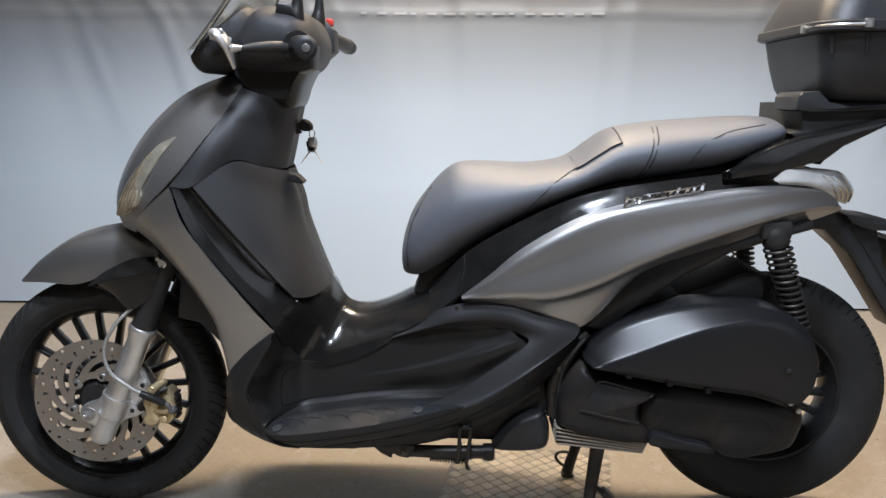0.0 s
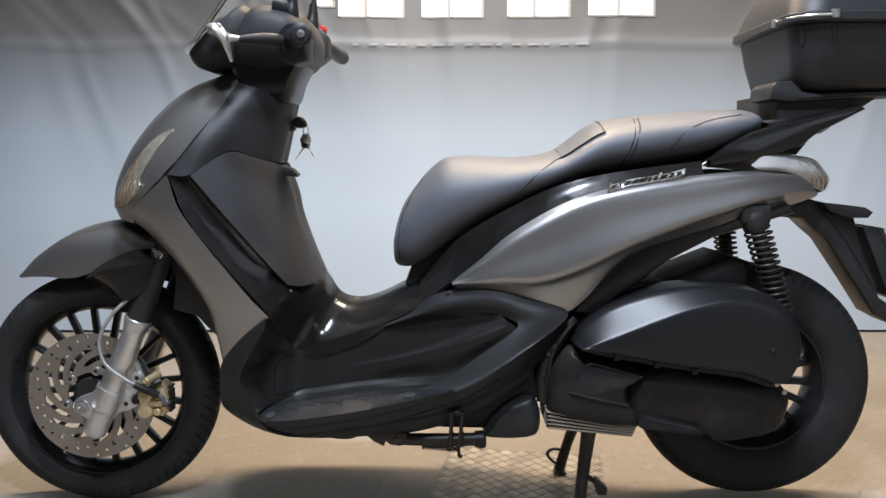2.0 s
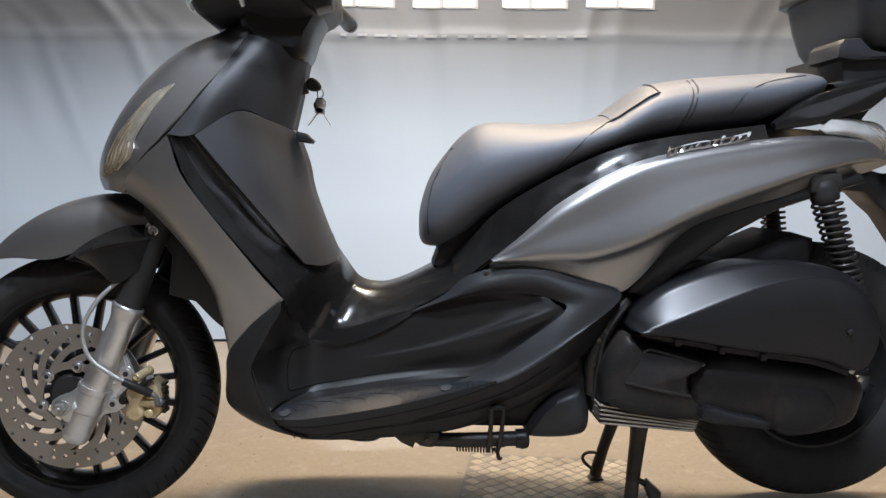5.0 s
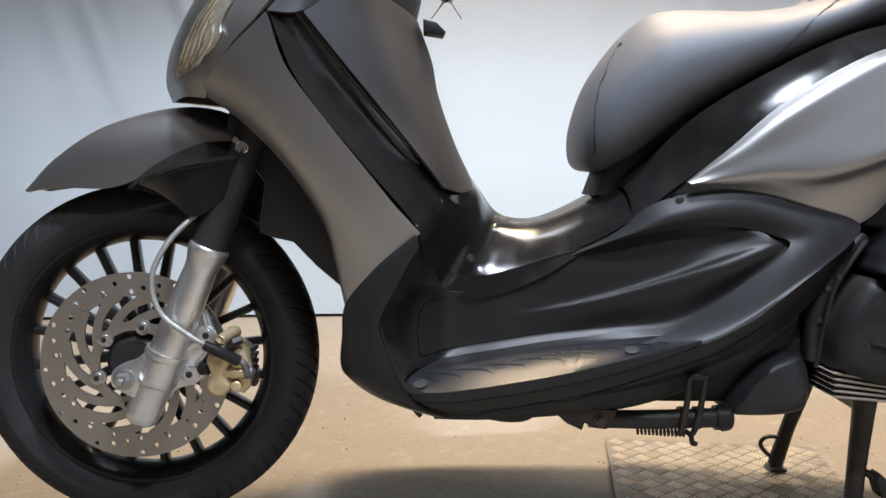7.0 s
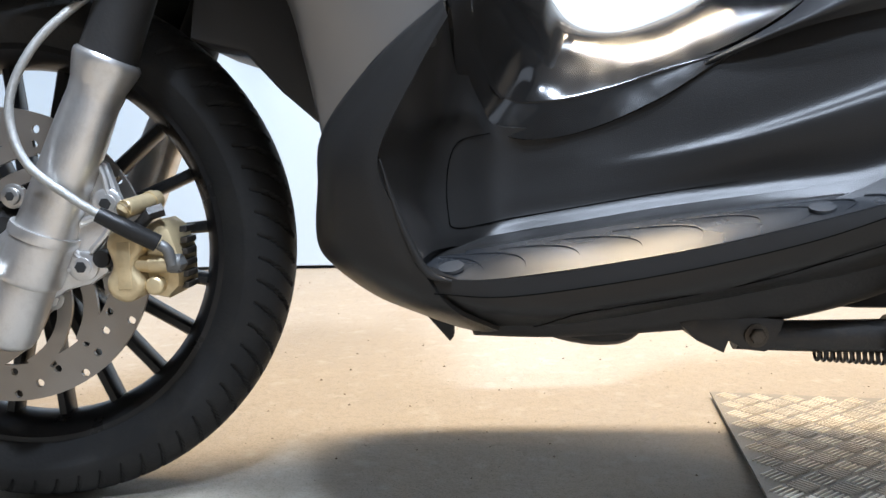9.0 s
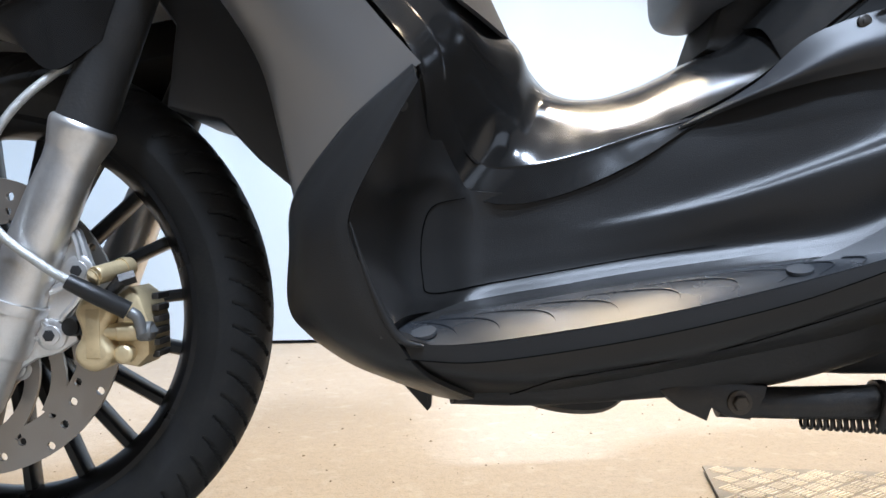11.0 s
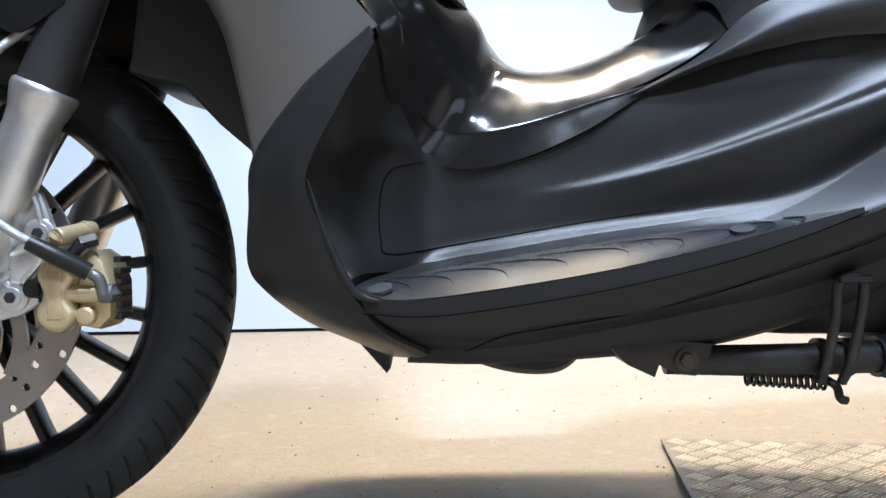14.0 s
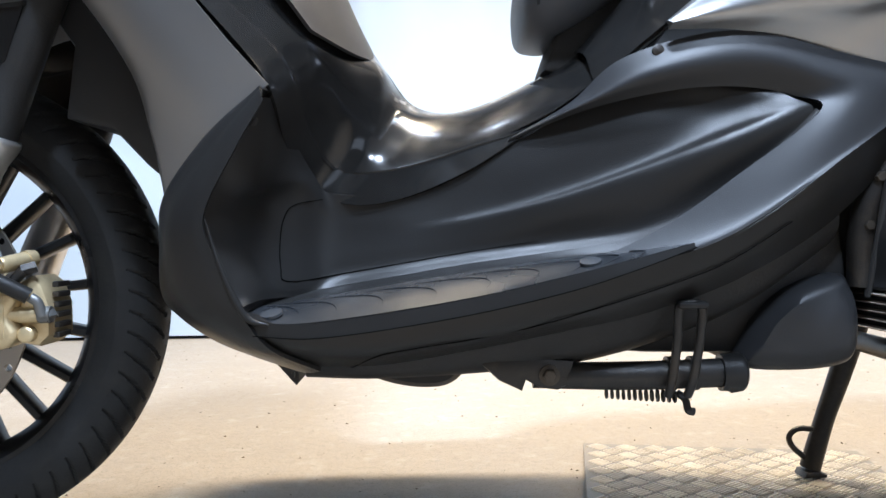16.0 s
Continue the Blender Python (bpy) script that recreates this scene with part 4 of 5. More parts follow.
def side_body(S):
    t = [(0.066, -0.178, 0.557), (0.123, -0.187, 0.603), (0.202, -0.192, 0.670), (0.323, -0.195, 0.736), (0.444, -0.193, 0.766), (0.565, -0.187, 0.783), (0.685, -0.174, 0.793), (0.795, -0.152, 0.789), (0.84, -0.135, 0.772)]
    g = [(0.067, -0.181, 0.557), (0.134, -0.198, 0.600), (0.218, -0.210, 0.660), (0.338, -0.214, 0.722), (0.456, -0.211, 0.750), (0.577, -0.203, 0.769), (0.695, -0.189, 0.782), (0.802, -0.163, 0.781), (0.845, -0.142, 0.766)]
    h = [(0.068, -0.183, 0.556), (0.150, -0.204, 0.590), (0.237, -0.214, 0.628), (0.350, -0.217, 0.672), (0.462, -0.212, 0.704), (0.583, -0.203, 0.731), (0.702, -0.188, 0.757), (0.81, -0.162, 0.765), (0.85, -0.142, 0.756)]
    c = [(0.070, -0.187, 0.554), (0.170, -0.211, 0.570), (0.250, -0.223, 0.573), (0.340, -0.226, 0.600), (0.450, -0.220, 0.652), (0.570, -0.207, 0.692), (0.700, -0.191, 0.731), (0.805, -0.168, 0.750), (0.857, -0.145, 0.747)]
    w = [(0.070, -0.184, 0.552), (0.165, -0.203, 0.556), (0.245, -0.205, 0.550), (0.335, -0.205, 0.570), (0.450, -0.202, 0.629), (0.570, -0.192, 0.675), (0.700, -0.181, 0.719), (0.80, -0.160, 0.740), (0.858, -0.141, 0.742)]
    b = [(0.068, -0.179, 0.549), (0.141, -0.186, 0.545), (0.227, -0.187, 0.522), (0.319, -0.186, 0.495), (0.435, -0.186, 0.608), (0.545, -0.178, 0.651), (0.680, -0.165, 0.688), (0.800, -0.147, 0.720), (0.857, -0.137, 0.738)]
    P = panel("side_panel", [t, g, h, c, w, b], GREY, S, "satin grey rear side panel", nu=56, nv=32)
    part("inner_arch", slab([(0.330, 0.490), (0.390, 0.570), (0.435, 0.615), (0.545, 0.657), (0.680, 0.694), (0.790, 0.722), (0.800, 0.704), (0.720, 0.680), (0.630, 0.652), (0.535, 0.602), (0.440, 0.535), (0.37, 0.482)], -0.172, 0.172, 0.010), MATTE, S, "black inner wheel arch")
    # wing-like badge: plain flowing strokes
    base = [(0.385, 0.752), (0.44, 0.768), (0.50, 0.777), (0.56, 0.790)]
    line = cr(base, 40)
    for k in range(11):
        i = 2 + int(k * 3.4)
        hh = (0.020, 0.011, 0.011, 0.011, 0.011, 0.011, 0.011, 0.018, 0.011, 0.011, 0.015)[k]
        q = np.array([drape(P, [line[i] + (0.0035 * u + 0.007 * v, -0.005 + hh * v) for v in (0, 0.5, 1)], 0.003) for u in (0, 1, 2)])
        part("badge", shell_bm(q, 0.002), CHROME, S, "slanted chrome badge stroke")
    for off, h in ((-0.006, 0.003), (0.005, 0.0025)):
        q = np.array([drape(P, [line[i] + (0.004, off), line[i] + (0.005, off + h)], 0.0034) for i in range(2, 38, 5)])
        part("badge", shell_bm(q, 0.0015), CHROME, S, "slanted chrome badge stroke")
    # tail lamp
    a = [(0.702, -0.168, 0.806), (0.745, -0.152, 0.828), (0.845, -0.118, 0.822), (0.905, -0.055, 0.802), (0.918, 0, 0.798)]
    m = [(0.708, -0.172, 0.802), (0.765, -0.170, 0.803), (0.850, -0.143, 0.792), (0.914, -0.075, 0.774), (0.930, 0, 0.772)]
    d = [(0.715, -0.170, 0.797), (0.790, -0.160, 0.788), (0.846, -0.140, 0.760), (0.898, -0.080, 0.745), (0.910, 0, 0.742)]
    G = panel("tail_lamp", [a, m, d], TAILLENS, S, "clear ribbed tail lamp lens", nu=30, nv=12)
    for k in range(4):
        p = drape(G, [(0.81 + 0.02 * k, 0.812 - 0.004 * k), (0.835 + 0.02 * k, 0.785 - 0.004 * k), (0.85 + 0.016 * k, 0.764 - 0.004 * k)], 0.001)
        part("lens_rib", tube_bm(p, 0.002, 6), AMBER, S)
    # carrier and grab rail
    rail = [(0.619, 0.818), (0.660, 0.850), (0.704, 0.874), (0.761, 0.892), (0.840, 0.908), (0.935, 0.932), (0.945, 0.924), (0.900, 0.900), (0.847, 0.874), (0.812, 0.846), (0.741, 0.825), (0.698, 0.814), (0.622, 0.804)]
    for y0, y1 in ((-0.158, -0.128), (0.128, 0.158)):
        part("grab_rail", slab(rail, y0, y1, 0.006), GLOSS, S, "gloss black grab rail")
    part("rear_carrier", slab([(0.768, 0.960), (0.768, 0.905), (0.745, 0.898), (0.760, 0.885), (0.830, 0.868), (0.870, 0.874), (0.955, 0.930), (1.000, 0.958), (1.030, 0.968)], -0.125, 0.125, 0.008), BLACK, S, "black rear carrier")
    part("tail_strut", slab([(0.800, 0.860), (0.815, 0.832), (0.845, 0.828), (0.890, 0.885), (0.86, 0.89)], -0.06, 0.06, 0.004), BLACK, S)
    # number plate carrier
    tb = part("plate_carrier", slab([(0.790, 0.690), (0.820, 0.706), (0.885, 0.728), (0.931, 0.716), (0.985, 0.700), (1.011, 0.608), (1.044, 0.539), (1.057, 0.500), (1.099, 0.469), (1.094, 0.450), (1.087, 0.437), (1.048, 0.458), (1.000, 0.530), (0.958, 0.590), (0.928, 0.632), (0.900, 0.655), (0.870, 0.682)], -0.048, 0.048, 0.008), DARK, S, "dark plastic number plate carrier")
    part("lamp_arm", slab([(0.900, 0.722), (0.960, 0.714), (1.000, 0.710), (1.018, 0.699), (1.008, 0.686), (0.960, 0.686), (0.92, 0.70)], -0.075, 0.075, 0.006), DARK, tb)
    part("carrier_rib", tube_bm([(0.922, -0.047, 0.698), (0.969, -0.048, 0.638), (1.010, -0.048, 0.576), (1.039, -0.047, 0.530)], 0.004, 8), DARK, tb)
    part("plate_back", slab([(1.005, 0.664), (1.040, 0.660), (1.122, 0.497), (1.116, 0.486), (1.072, 0.505)], -0.055, 0.085, 0.004), DARK, tb)
    part("plate_rim", slab([(1.040, 0.664), (1.046, 0.662), (1.128, 0.494), (1.123, 0.492)], -0.075, 0.095, 0.001), ALLOY, tb)


def seat(S):
    st = [(-0.066, 0.640, 0.592, 0.045), (-0.060, 0.668, 0.578, 0.085), (-0.045, 0.712, 0.572, 0.108), (-0.020, 0.752, 0.574, 0.124), (0.020, 0.799, 0.596, 0.138),
          (0.060, 0.824, 0.624, 0.148), (0.122, 0.827, 0.662, 0.156), (0.214, 0.824, 0.716, 0.163), (0.299, 0.838, 0.756, 0.168), (0.350, 0.872, 0.774, 0.170), (0.397, 0.902, 0.786, 0.170),
          (0.484, 0.917, 0.799, 0.168), (0.609, 0.927, 0.822, 0.156), (0.690, 0.931, 0.850, 0.142), (0.735, 0.927, 0.872, 0.125), (0.752, 0.912, 0.884, 0.09)]
    C = cr(st, 64)
    seg = 40
    rings = []
    for x, zt, zb, w in C:
        ring = []
        zc, h = (zt + zb) / 2, (zt - zb) / 2
        for a in np.linspace(0, 2 * math.pi, seg, endpoint=False):
            c, s = math.cos(a), math.sin(a)
            yy = w * math.copysign(abs(c) ** 0.72, c) * (1 - 0.30 * max(0, s) ** 1.4)
            zz = zc + h * math.copysign(abs(s) ** 0.80, s)
            ring.append((x, yy, zz))
        rings.append(ring)
    R = np.array(rings)
    bm = bmesh.new()
    V = [[bm.verts.new(p) for p in r] for r in R]
    for a, b in zip(V, V[1:]):
        for j in range(seg):
            bm.faces.new((a[j], a[(j + 1) % seg], b[(j + 1) % seg], b[j]))
    bm.faces.new(V[0])
    bm.faces.new(V[-1])
    bmesh.ops.recalc_face_normals(bm, faces=bm.faces)
    seat_ob = part("seat", bm, VINYL, S, "black stitched vinyl dual seat", 70)
    near = R[:, seg // 4:3 * seg // 4]
    for name, pts in (("seam", [(0.001, 0.772), (-0.022, 0.735), (-0.042, 0.690), (-0.050, 0.640), (-0.048, 0.600)]), ("seam", [(0.186, 0.700), (0.200, 0.735), (0.255, 0.790), (0.313, 0.828)]), ("seam", [(0.429, 0.796), (0.448, 0.846), (0.470, 0.906)]),
                      ("seam", [(0.438, 0.796), (0.457, 0.846), (0.479, 0.907)]), ("seam", [(0.519, 0.812), (0.555, 0.868), (0.615, 0.898), (0.700, 0.914)])):
        part(name, tube_bm(drape(near, cr(pts, 18), 0.0010), 0.0018, 6, 18), THREAD, seat_ob)
    # lumbar inlay
    k0, k1 = [int(np.argmin(abs(C[:, 0] - x))) for x in (0.305, 0.402)]
    G = R[k0:k1 + 1, 11:18] + np.array((-0.0012, -0.0010, 0.0016))
    inlay = part("lumbar_inlay", shell_bm(G, 0.002, (-0.3, -0.4, 1)), VINYL, seat_ob, "smooth grey lumbar inlay", 60)
    part("piping", tube_bm(np.vstack([G[:, -1], G[-1, ::-1]]) + np.array((0, -0.0008, 0.0004)), 0.0018, 6, 40), THREAD, inlay)
    part("seat_base", slab([(-0.040, 0.534), (-0.025, 0.575), (0.01, 0.60), (0.10, 0.66), (0.25, 0.75), (0.40, 0.785), (0.62, 0.82), (0.73, 0.875), (0.74, 0.86), (0.62, 0.80), (0.40, 0.76), (0.20, 0.68), (0.05, 0.575), (0.0, 0.525)], -0.058, 0.058, 0.01), BLACK, seat_ob)


def lower_body(S):
    # outer face from its wrapped front edge to the crease of the footwell
    g = [(-0.322, -0.180, 0.492), (-0.368, -0.172, 0.452), (-0.408, -0.160, 0.396), (-0.414, -0.150, 0.345), (-0.414, -0.140, 0.300), (-0.402, -0.130, 0.275), (-0.376, -0.118, 0.250), (-0.350, -0.105, 0.232), (-0.318, -0.060, 0.205)]
    f = [(-0.3245, -0.234, 0.4885), (-0.376, -0.226, 0.4465), (-0.4235, -0.206, 0.391), (-0.431, -0.195, 0.344), (-0.4345, -0.186, 0.298), (-0.421, -0.178, 0.274), (-0.390, -0.165, 0.2475), (-0.357, -0.150, 0.2295), (-0.318, -0.110, 0.206)]
    m = [(-0.3235, -0.243, 0.484), (-0.368, -0.242, 0.432), (-0.408, -0.234, 0.380), (-0.415, -0.230, 0.340), (-0.411, -0.224, 0.298), (-0.398, -0.216, 0.274), (-0.372, -0.204, 0.250), (-0.343, -0.190, 0.233), (-0.305, -0.150, 0.210)]
    n = [(-0.322, -0.2455, 0.4785), (-0.356, -0.2475, 0.429), (-0.388, -0.2465, 0.373), (-0.386, -0.2450, 0.332), (-0.375, -0.2420, 0.296), (-0.364, -0.2370, 0.272), (-0.345, -0.2280, 0.251), (-0.325, -0.2150, 0.236), (-0.292, -0.1800, 0.214)]
    r = [(-0.320, -0.2450, 0.4735), (-0.346, -0.2480, 0.4290), (-0.3755, -0.2485, 0.3685), (-0.3640, -0.2480, 0.3270), (-0.3500, -0.2470, 0.2915), (-0.3380, -0.2455, 0.2700), (-0.3260, -0.2390, 0.2520), (-0.311, -0.2280, 0.2380), (-0.280, -0.1950, 0.218)]
    panel("apron", [g, f, m, n, r], MATTE, S, "grained black lower apron", nu=72, nv=26, out=(-0.3, -1, 0))
    part("crease_lip", tube_bm([(-0.3745, -0.2465, 0.3660), (-0.3630, -0.2462, 0.3270), (-0.3490, -0.2452, 0.2925), (-0.3370, -0.2440, 0.2745), (-0.3200, -0.2430, 0.2690)], [0.0008, 0.0026, 0.0036, 0.0036, 0.0012], 12, 40), MATTE, S, "rolled footwell edge")
    b0 = [(-0.352, -0.2440, 0.2800), (-0.278, -0.2400, 0.2660), (-0.152, -0.2400, 0.2830), (-0.048, -0.2400, 0.3040), (0.070, -0.2370, 0.3330)]
    b1 = [(-0.352, -0.1900, 0.2815), (-0.278, -0.1800, 0.2810), (-0.152, -0.1800, 0.3010), (-0.048, -0.1850, 0.3170), (0.070, -0.2100, 0.3330)]
    b2 = [(-0.342, -0.1350, 0.2860), (-0.278, -0.1300, 0.2870), (-0.152, -0.1300, 0.3070), (-0.048, -0.1400, 0.3240), (0.070, -0.1700, 0.3380)]
    panel("footboard", [b0, b1, b2], MATTE, S, "black footboard under the mat", nu=30, nv=8, out=(0, -0.3, 1))
    part("apron_screw", bolt_bm((-0.333, -0.226, 0.457), 0.0045, 0.003, 12), BLACK, S)
    z0 = [(-0.345, -0.239, 0.279), (-0.330, -0.196, 0.283), (-0.27, -0.180, 0.288), (-0.20, -0.180, 0.300), (-0.13, -0.180, 0.310), (-0.03, -0.180, 0.318), (0.055, -0.190, 0.328), (0.128, -0.203, 0.376), (0.204, -0.208, 0.462)]
    z1 = [(-0.346, -0.234, 0.283), (-0.322, -0.172, 0.287), (-0.27, -0.156, 0.291), (-0.20, -0.157, 0.303), (-0.13, -0.158, 0.313), (-0.03, -0.164, 0.323), (0.055, -0.183, 0.335), (0.128, -0.200, 0.382), (0.203, -0.206, 0.464)]
    z2 = [(-0.345, -0.228, 0.290), (-0.312, -0.158, 0.292), (-0.27, -0.140, 0.297), (-0.20, -0.142, 0.308), (-0.13, -0.144, 0.319), (-0.03, -0.154, 0.332), (0.055, -0.176, 0.346), (0.128, -0.195, 0.388), (0.202, -0.204, 0.465)]
    panel("floor_fillet", [z0, z1, z2], MATTE, S, "rounded black footboard edge", nu=46, nv=10, out=(0, -0.5, 1))
    a = [(-0.346, -0.243, 0.284), (-0.336, -0.212, 0.289), (-0.322, -0.178, 0.289), (-0.300, -0.152, 0.289), (-0.27, -0.140, 0.297), (-0.20, -0.142, 0.308), (-0.13, -0.144, 0.319), (-0.03, -0.154, 0.332), (0.055, -0.176, 0.346), (0.128, -0.195, 0.388), (0.197, -0.204, 0.455)]
    a2 = [(-0.357, -0.239, 0.292), (-0.340, -0.212, 0.301), (-0.325, -0.178, 0.301), (-0.301, -0.152, 0.301), (-0.27, -0.132, 0.308), (-0.20, -0.134, 0.319), (-0.13, -0.136, 0.330), (-0.03, -0.147, 0.344), (0.055, -0.169, 0.360), (0.128, -0.188, 0.400), (0.199, -0.204, 0.459)]
    b = [(-0.372, -0.241, 0.322), (-0.353, -0.212, 0.326), (-0.336, -0.178, 0.326), (-0.308, -0.152, 0.326), (-0.27, -0.129, 0.328), (-0.20, -0.131, 0.337), (-0.13, -0.135, 0.347), (-0.04, -0.150, 0.366), (0.045, -0.171, 0.392), (0.12, -0.193, 0.426), (0.200, -0.204, 0.464)]
    r = [(-0.378, -0.242, 0.350), (-0.359, -0.212, 0.349), (-0.340, -0.178, 0.349), (-0.311, -0.152, 0.349), (-0.27, -0.127, 0.345), (-0.20, -0.129, 0.352), (-0.13, -0.134, 0.363), (-0.045, -0.150, 0.382), (0.043, -0.170, 0.411), (0.118, -0.190, 0.440), (0.197, -0.203, 0.4695)]
    c = [(-0.371, -0.242, 0.395), (-0.353, -0.212, 0.385), (-0.335, -0.178, 0.385), (-0.308, -0.152, 0.385), (-0.27, -0.126, 0.362), (-0.20, -0.1275, 0.364), (-0.13, -0.1305, 0.373), (-0.047, -0.143, 0.393), (0.044, -0.161, 0.423), (0.122, -0.178, 0.452), (0.188, -0.199, 0.4740)]
    c2 = [(-0.355, -0.241, 0.430), (-0.338, -0.212, 0.405), (-0.323, -0.178, 0.405), (-0.300, -0.152, 0.405), (-0.27, -0.126, 0.376), (-0.20, -0.1255, 0.379), (-0.13, -0.127, 0.397), (-0.052, -0.138, 0.424), (0.040, -0.157, 0.456), (0.112, -0.167, 0.472), (0.180, -0.191, 0.4805)]
    d = [(-0.333, -0.234, 0.474), (-0.319, -0.206, 0.480), (-0.309, -0.168, 0.452), (-0.290, -0.138, 0.412), (-0.272, -0.128, 0.394), (-0.20, -0.125, 0.396), (-0.130, -0.125, 0.422), (-0.070, -0.129, 0.455), (0.000, -0.144, 0.480), (0.074, -0.160, 0.4980), (0.170, -0.181, 0.4880)]
    FW = panel("footwell_wall", [a, a2, b, r, c, c2, d], MATTE, S, "grained black footwell wall", nu=84, nv=40)
    # thin dark bar laid on as the seam's shadow line
    part("wall_seam", tube_bm(drape(FW, cr([(-0.283, 0.388), (-0.312, 0.380), (-0.322, 0.355), (-0.322, 0.318), (-0.312, 0.304), (-0.250, 0.312), (-0.15, 0.328), (-0.06, 0.341)], 30), 0.0002), [0.0004, 0.0006, 0.0006, 0.0006, 0.0005, 0.0002], 6, 40), GAP, S)
    i = [(-0.088, -0.128, 0.446), (-0.010, -0.155, 0.474), (0.074, -0.172, 0.490), (0.140, -0.181, 0.491), (0.186, -0.189, 0.4805), (0.206, -0.207, 0.463), (0.123, -0.215, 0.402), (0.044, -0.211, 0.349), (-0.040, -0.199, 0.312)]
    k = [(-0.086, -0.130, 0.449), (-0.014, -0.160, 0.480), (0.055, -0.180, 0.508), (0.140, -0.194, 0.517), (0.205, -0.204, 0.501), (0.252, -0.212, 0.476), (0.164, -0.227, 0.389), (0.077, -0.226, 0.339), (-0.02, -0.214, 0.306)]
    o = [(-0.080, -0.128, 0.453), (-0.024, -0.142, 0.484), (0.030, -0.158, 0.527), (0.130, -0.184, 0.5460), (0.227, -0.194, 0.5220), (0.316, -0.194, 0.489), (0.210, -0.228, 0.410), (0.110, -0.237, 0.344), (0.0, -0.232, 0.306)]
    panel("side_cover", [i, k, o], DARK, S, "satin charcoal side cover", nu=64, nv=16)
    part("cover_screw", join_bm(bolt_bm((0.060, -0.169, 0.530), 0.006, 0.004, 20), bolt_bm((0.060, -0.173, 0.530), 0.003, 0.001, 6)), WIRE, S, "dark steel screw")
    # foot mat
    mu = [(-0.346, -0.196, 0.284), (-0.305, -0.178, 0.286), (-0.200, -0.176, 0.302), (-0.080, -0.177, 0.319), (-0.005, -0.186, 0.3275), (0.040, -0.216, 0.333), (0.071, -0.2385, 0.338)]
    mm = [(-0.345, -0.218, 0.279), (-0.292, -0.207, 0.283), (-0.200, -0.207, 0.295), (-0.090, -0.208, 0.312), (0.000, -0.215, 0.3255), (0.045, -0.230, 0.333), (0.0715, -0.2395, 0.338)]
    mo = [(-0.338, -0.241, 0.271), (-0.278, -0.243, 0.271), (-0.152, -0.243, 0.288), (-0.048, -0.243, 0.309), (0.072, -0.240, 0.338)]
    M = panel("foot_mat", [mu, mm, mo], MATR, S, "worn grey-black ribbed rubber foot mat", nu=40, nv=12, out=(0, -0.5, 1))
    for k in range(9):
        p = []
        for f in np.linspace(0, 1, 9):
            u, v = 39 * (0.06 + 0.072 * k + (0.12 + 0.012 * k) * f), 11 * (0.22 + 0.60 * f ** 1.5)
            i, j = min(38, int(u)), min(10, int(v))
            fu, fv = u - i, v - j
            q = (M[i, j] * (1 - fu) + M[i + 1, j] * fu) * (1 - fv) + (M[i, j + 1] * (1 - fu) + M[i + 1, j + 1] * fu) * fv
            p.append(q + np.array((0, -0.0003, 0.0002)))
        part("mat_rib", tube_bm(p, [0.0002, 0.0013, 0.0010, 0.0001], 8, 16), MATR, S)
    for p in ((-0.320, -0.226, 0.2782), (-0.021, -0.224, 0.3222)):
        part("mat_stud", lathe_bm([(0.0, -0.002), (0.0105, -0.002), (0.0102, 0.0006), (0.0, 0.0009)], 24, "z"), STUD, S, "flat grey mat stud", loc=pose(*p, 18, -9, 0))
    ma = [(-0.340, -0.240, 0.272), (-0.278, -0.244, 0.270), (-0.152, -0.244, 0.287), (-0.048, -0.244, 0.308), (0.070, -0.241, 0.337)]
    mb = [(-0.334, -0.240, 0.259), (-0.270, -0.245, 0.257), (-0.150, -0.245, 0.273), (-0.046, -0.245, 0.295), (0.020, -0.244, 0.315), (0.073, -0.2415, 0.334)]
    panel("mat_edge", [ma, mb], MATTE, S, nu=30, nv=5)
    part("edge_seam", tube_bm([(x, y - 0.003, z) for x, y, z in mb], 0.0005, 6, 40), GAP, S)
    t = [(-0.340, -0.238, 0.272), (-0.270, -0.240, 0.263), (-0.152, -0.240, 0.279), (-0.05, -0.240, 0.301), (0.03, -0.238, 0.319), (0.11, -0.238, 0.346), (0.207, -0.228, 0.408), (0.308, -0.190, 0.486)]
    m = [(-0.325, -0.229, 0.249), (-0.25, -0.227, 0.238), (-0.15, -0.227, 0.250), (-0.05, -0.227, 0.271), (0.03, -0.224, 0.290), (0.12, -0.222, 0.324), (0.217, -0.212, 0.385), (0.316, -0.178, 0.470)]
    b = [(-0.300, -0.192, 0.222), (-0.22, -0.188, 0.222), (-0.13, -0.192, 0.236), (-0.03, -0.202, 0.256), (0.04, -0.202, 0.271), (0.13, -0.197, 0.302), (0.222, -0.190, 0.355), (0.322, -0.165, 0.442)]
    SK = panel("side_skirt", [t, m, b], MATTE, S, "grained black side skirt", nu=46, nv=14)
    part("skirt_seam", tube_bm(drape(SK, cr([(-0.250, 0.222), (-0.225, 0.236), (-0.195, 0.243), (-0.095, 0.258), (-0.001, 0.283), (0.078, 0.308), (0.115, 0.324), (0.170, 0.357)], 40), 0.0016), 0.0006, 6, 50), GAP, S)
    t = [(-0.29, -0.196, 0.228), (-0.22, -0.192, 0.229), (-0.13, -0.196, 0.243), (-0.03, -0.206, 0.263), (0.06, -0.204, 0.287), (0.15, -0.196, 0.325), (0.235, -0.185, 0.380)]
    m = [(-0.30, -0.150, 0.205), (-0.23, -0.150, 0.202), (-0.14, -0.155, 0.206), (-0.03, -0.160, 0.216), (0.06, -0.160, 0.238), (0.15, -0.160, 0.275), (0.24, -0.155, 0.335)]
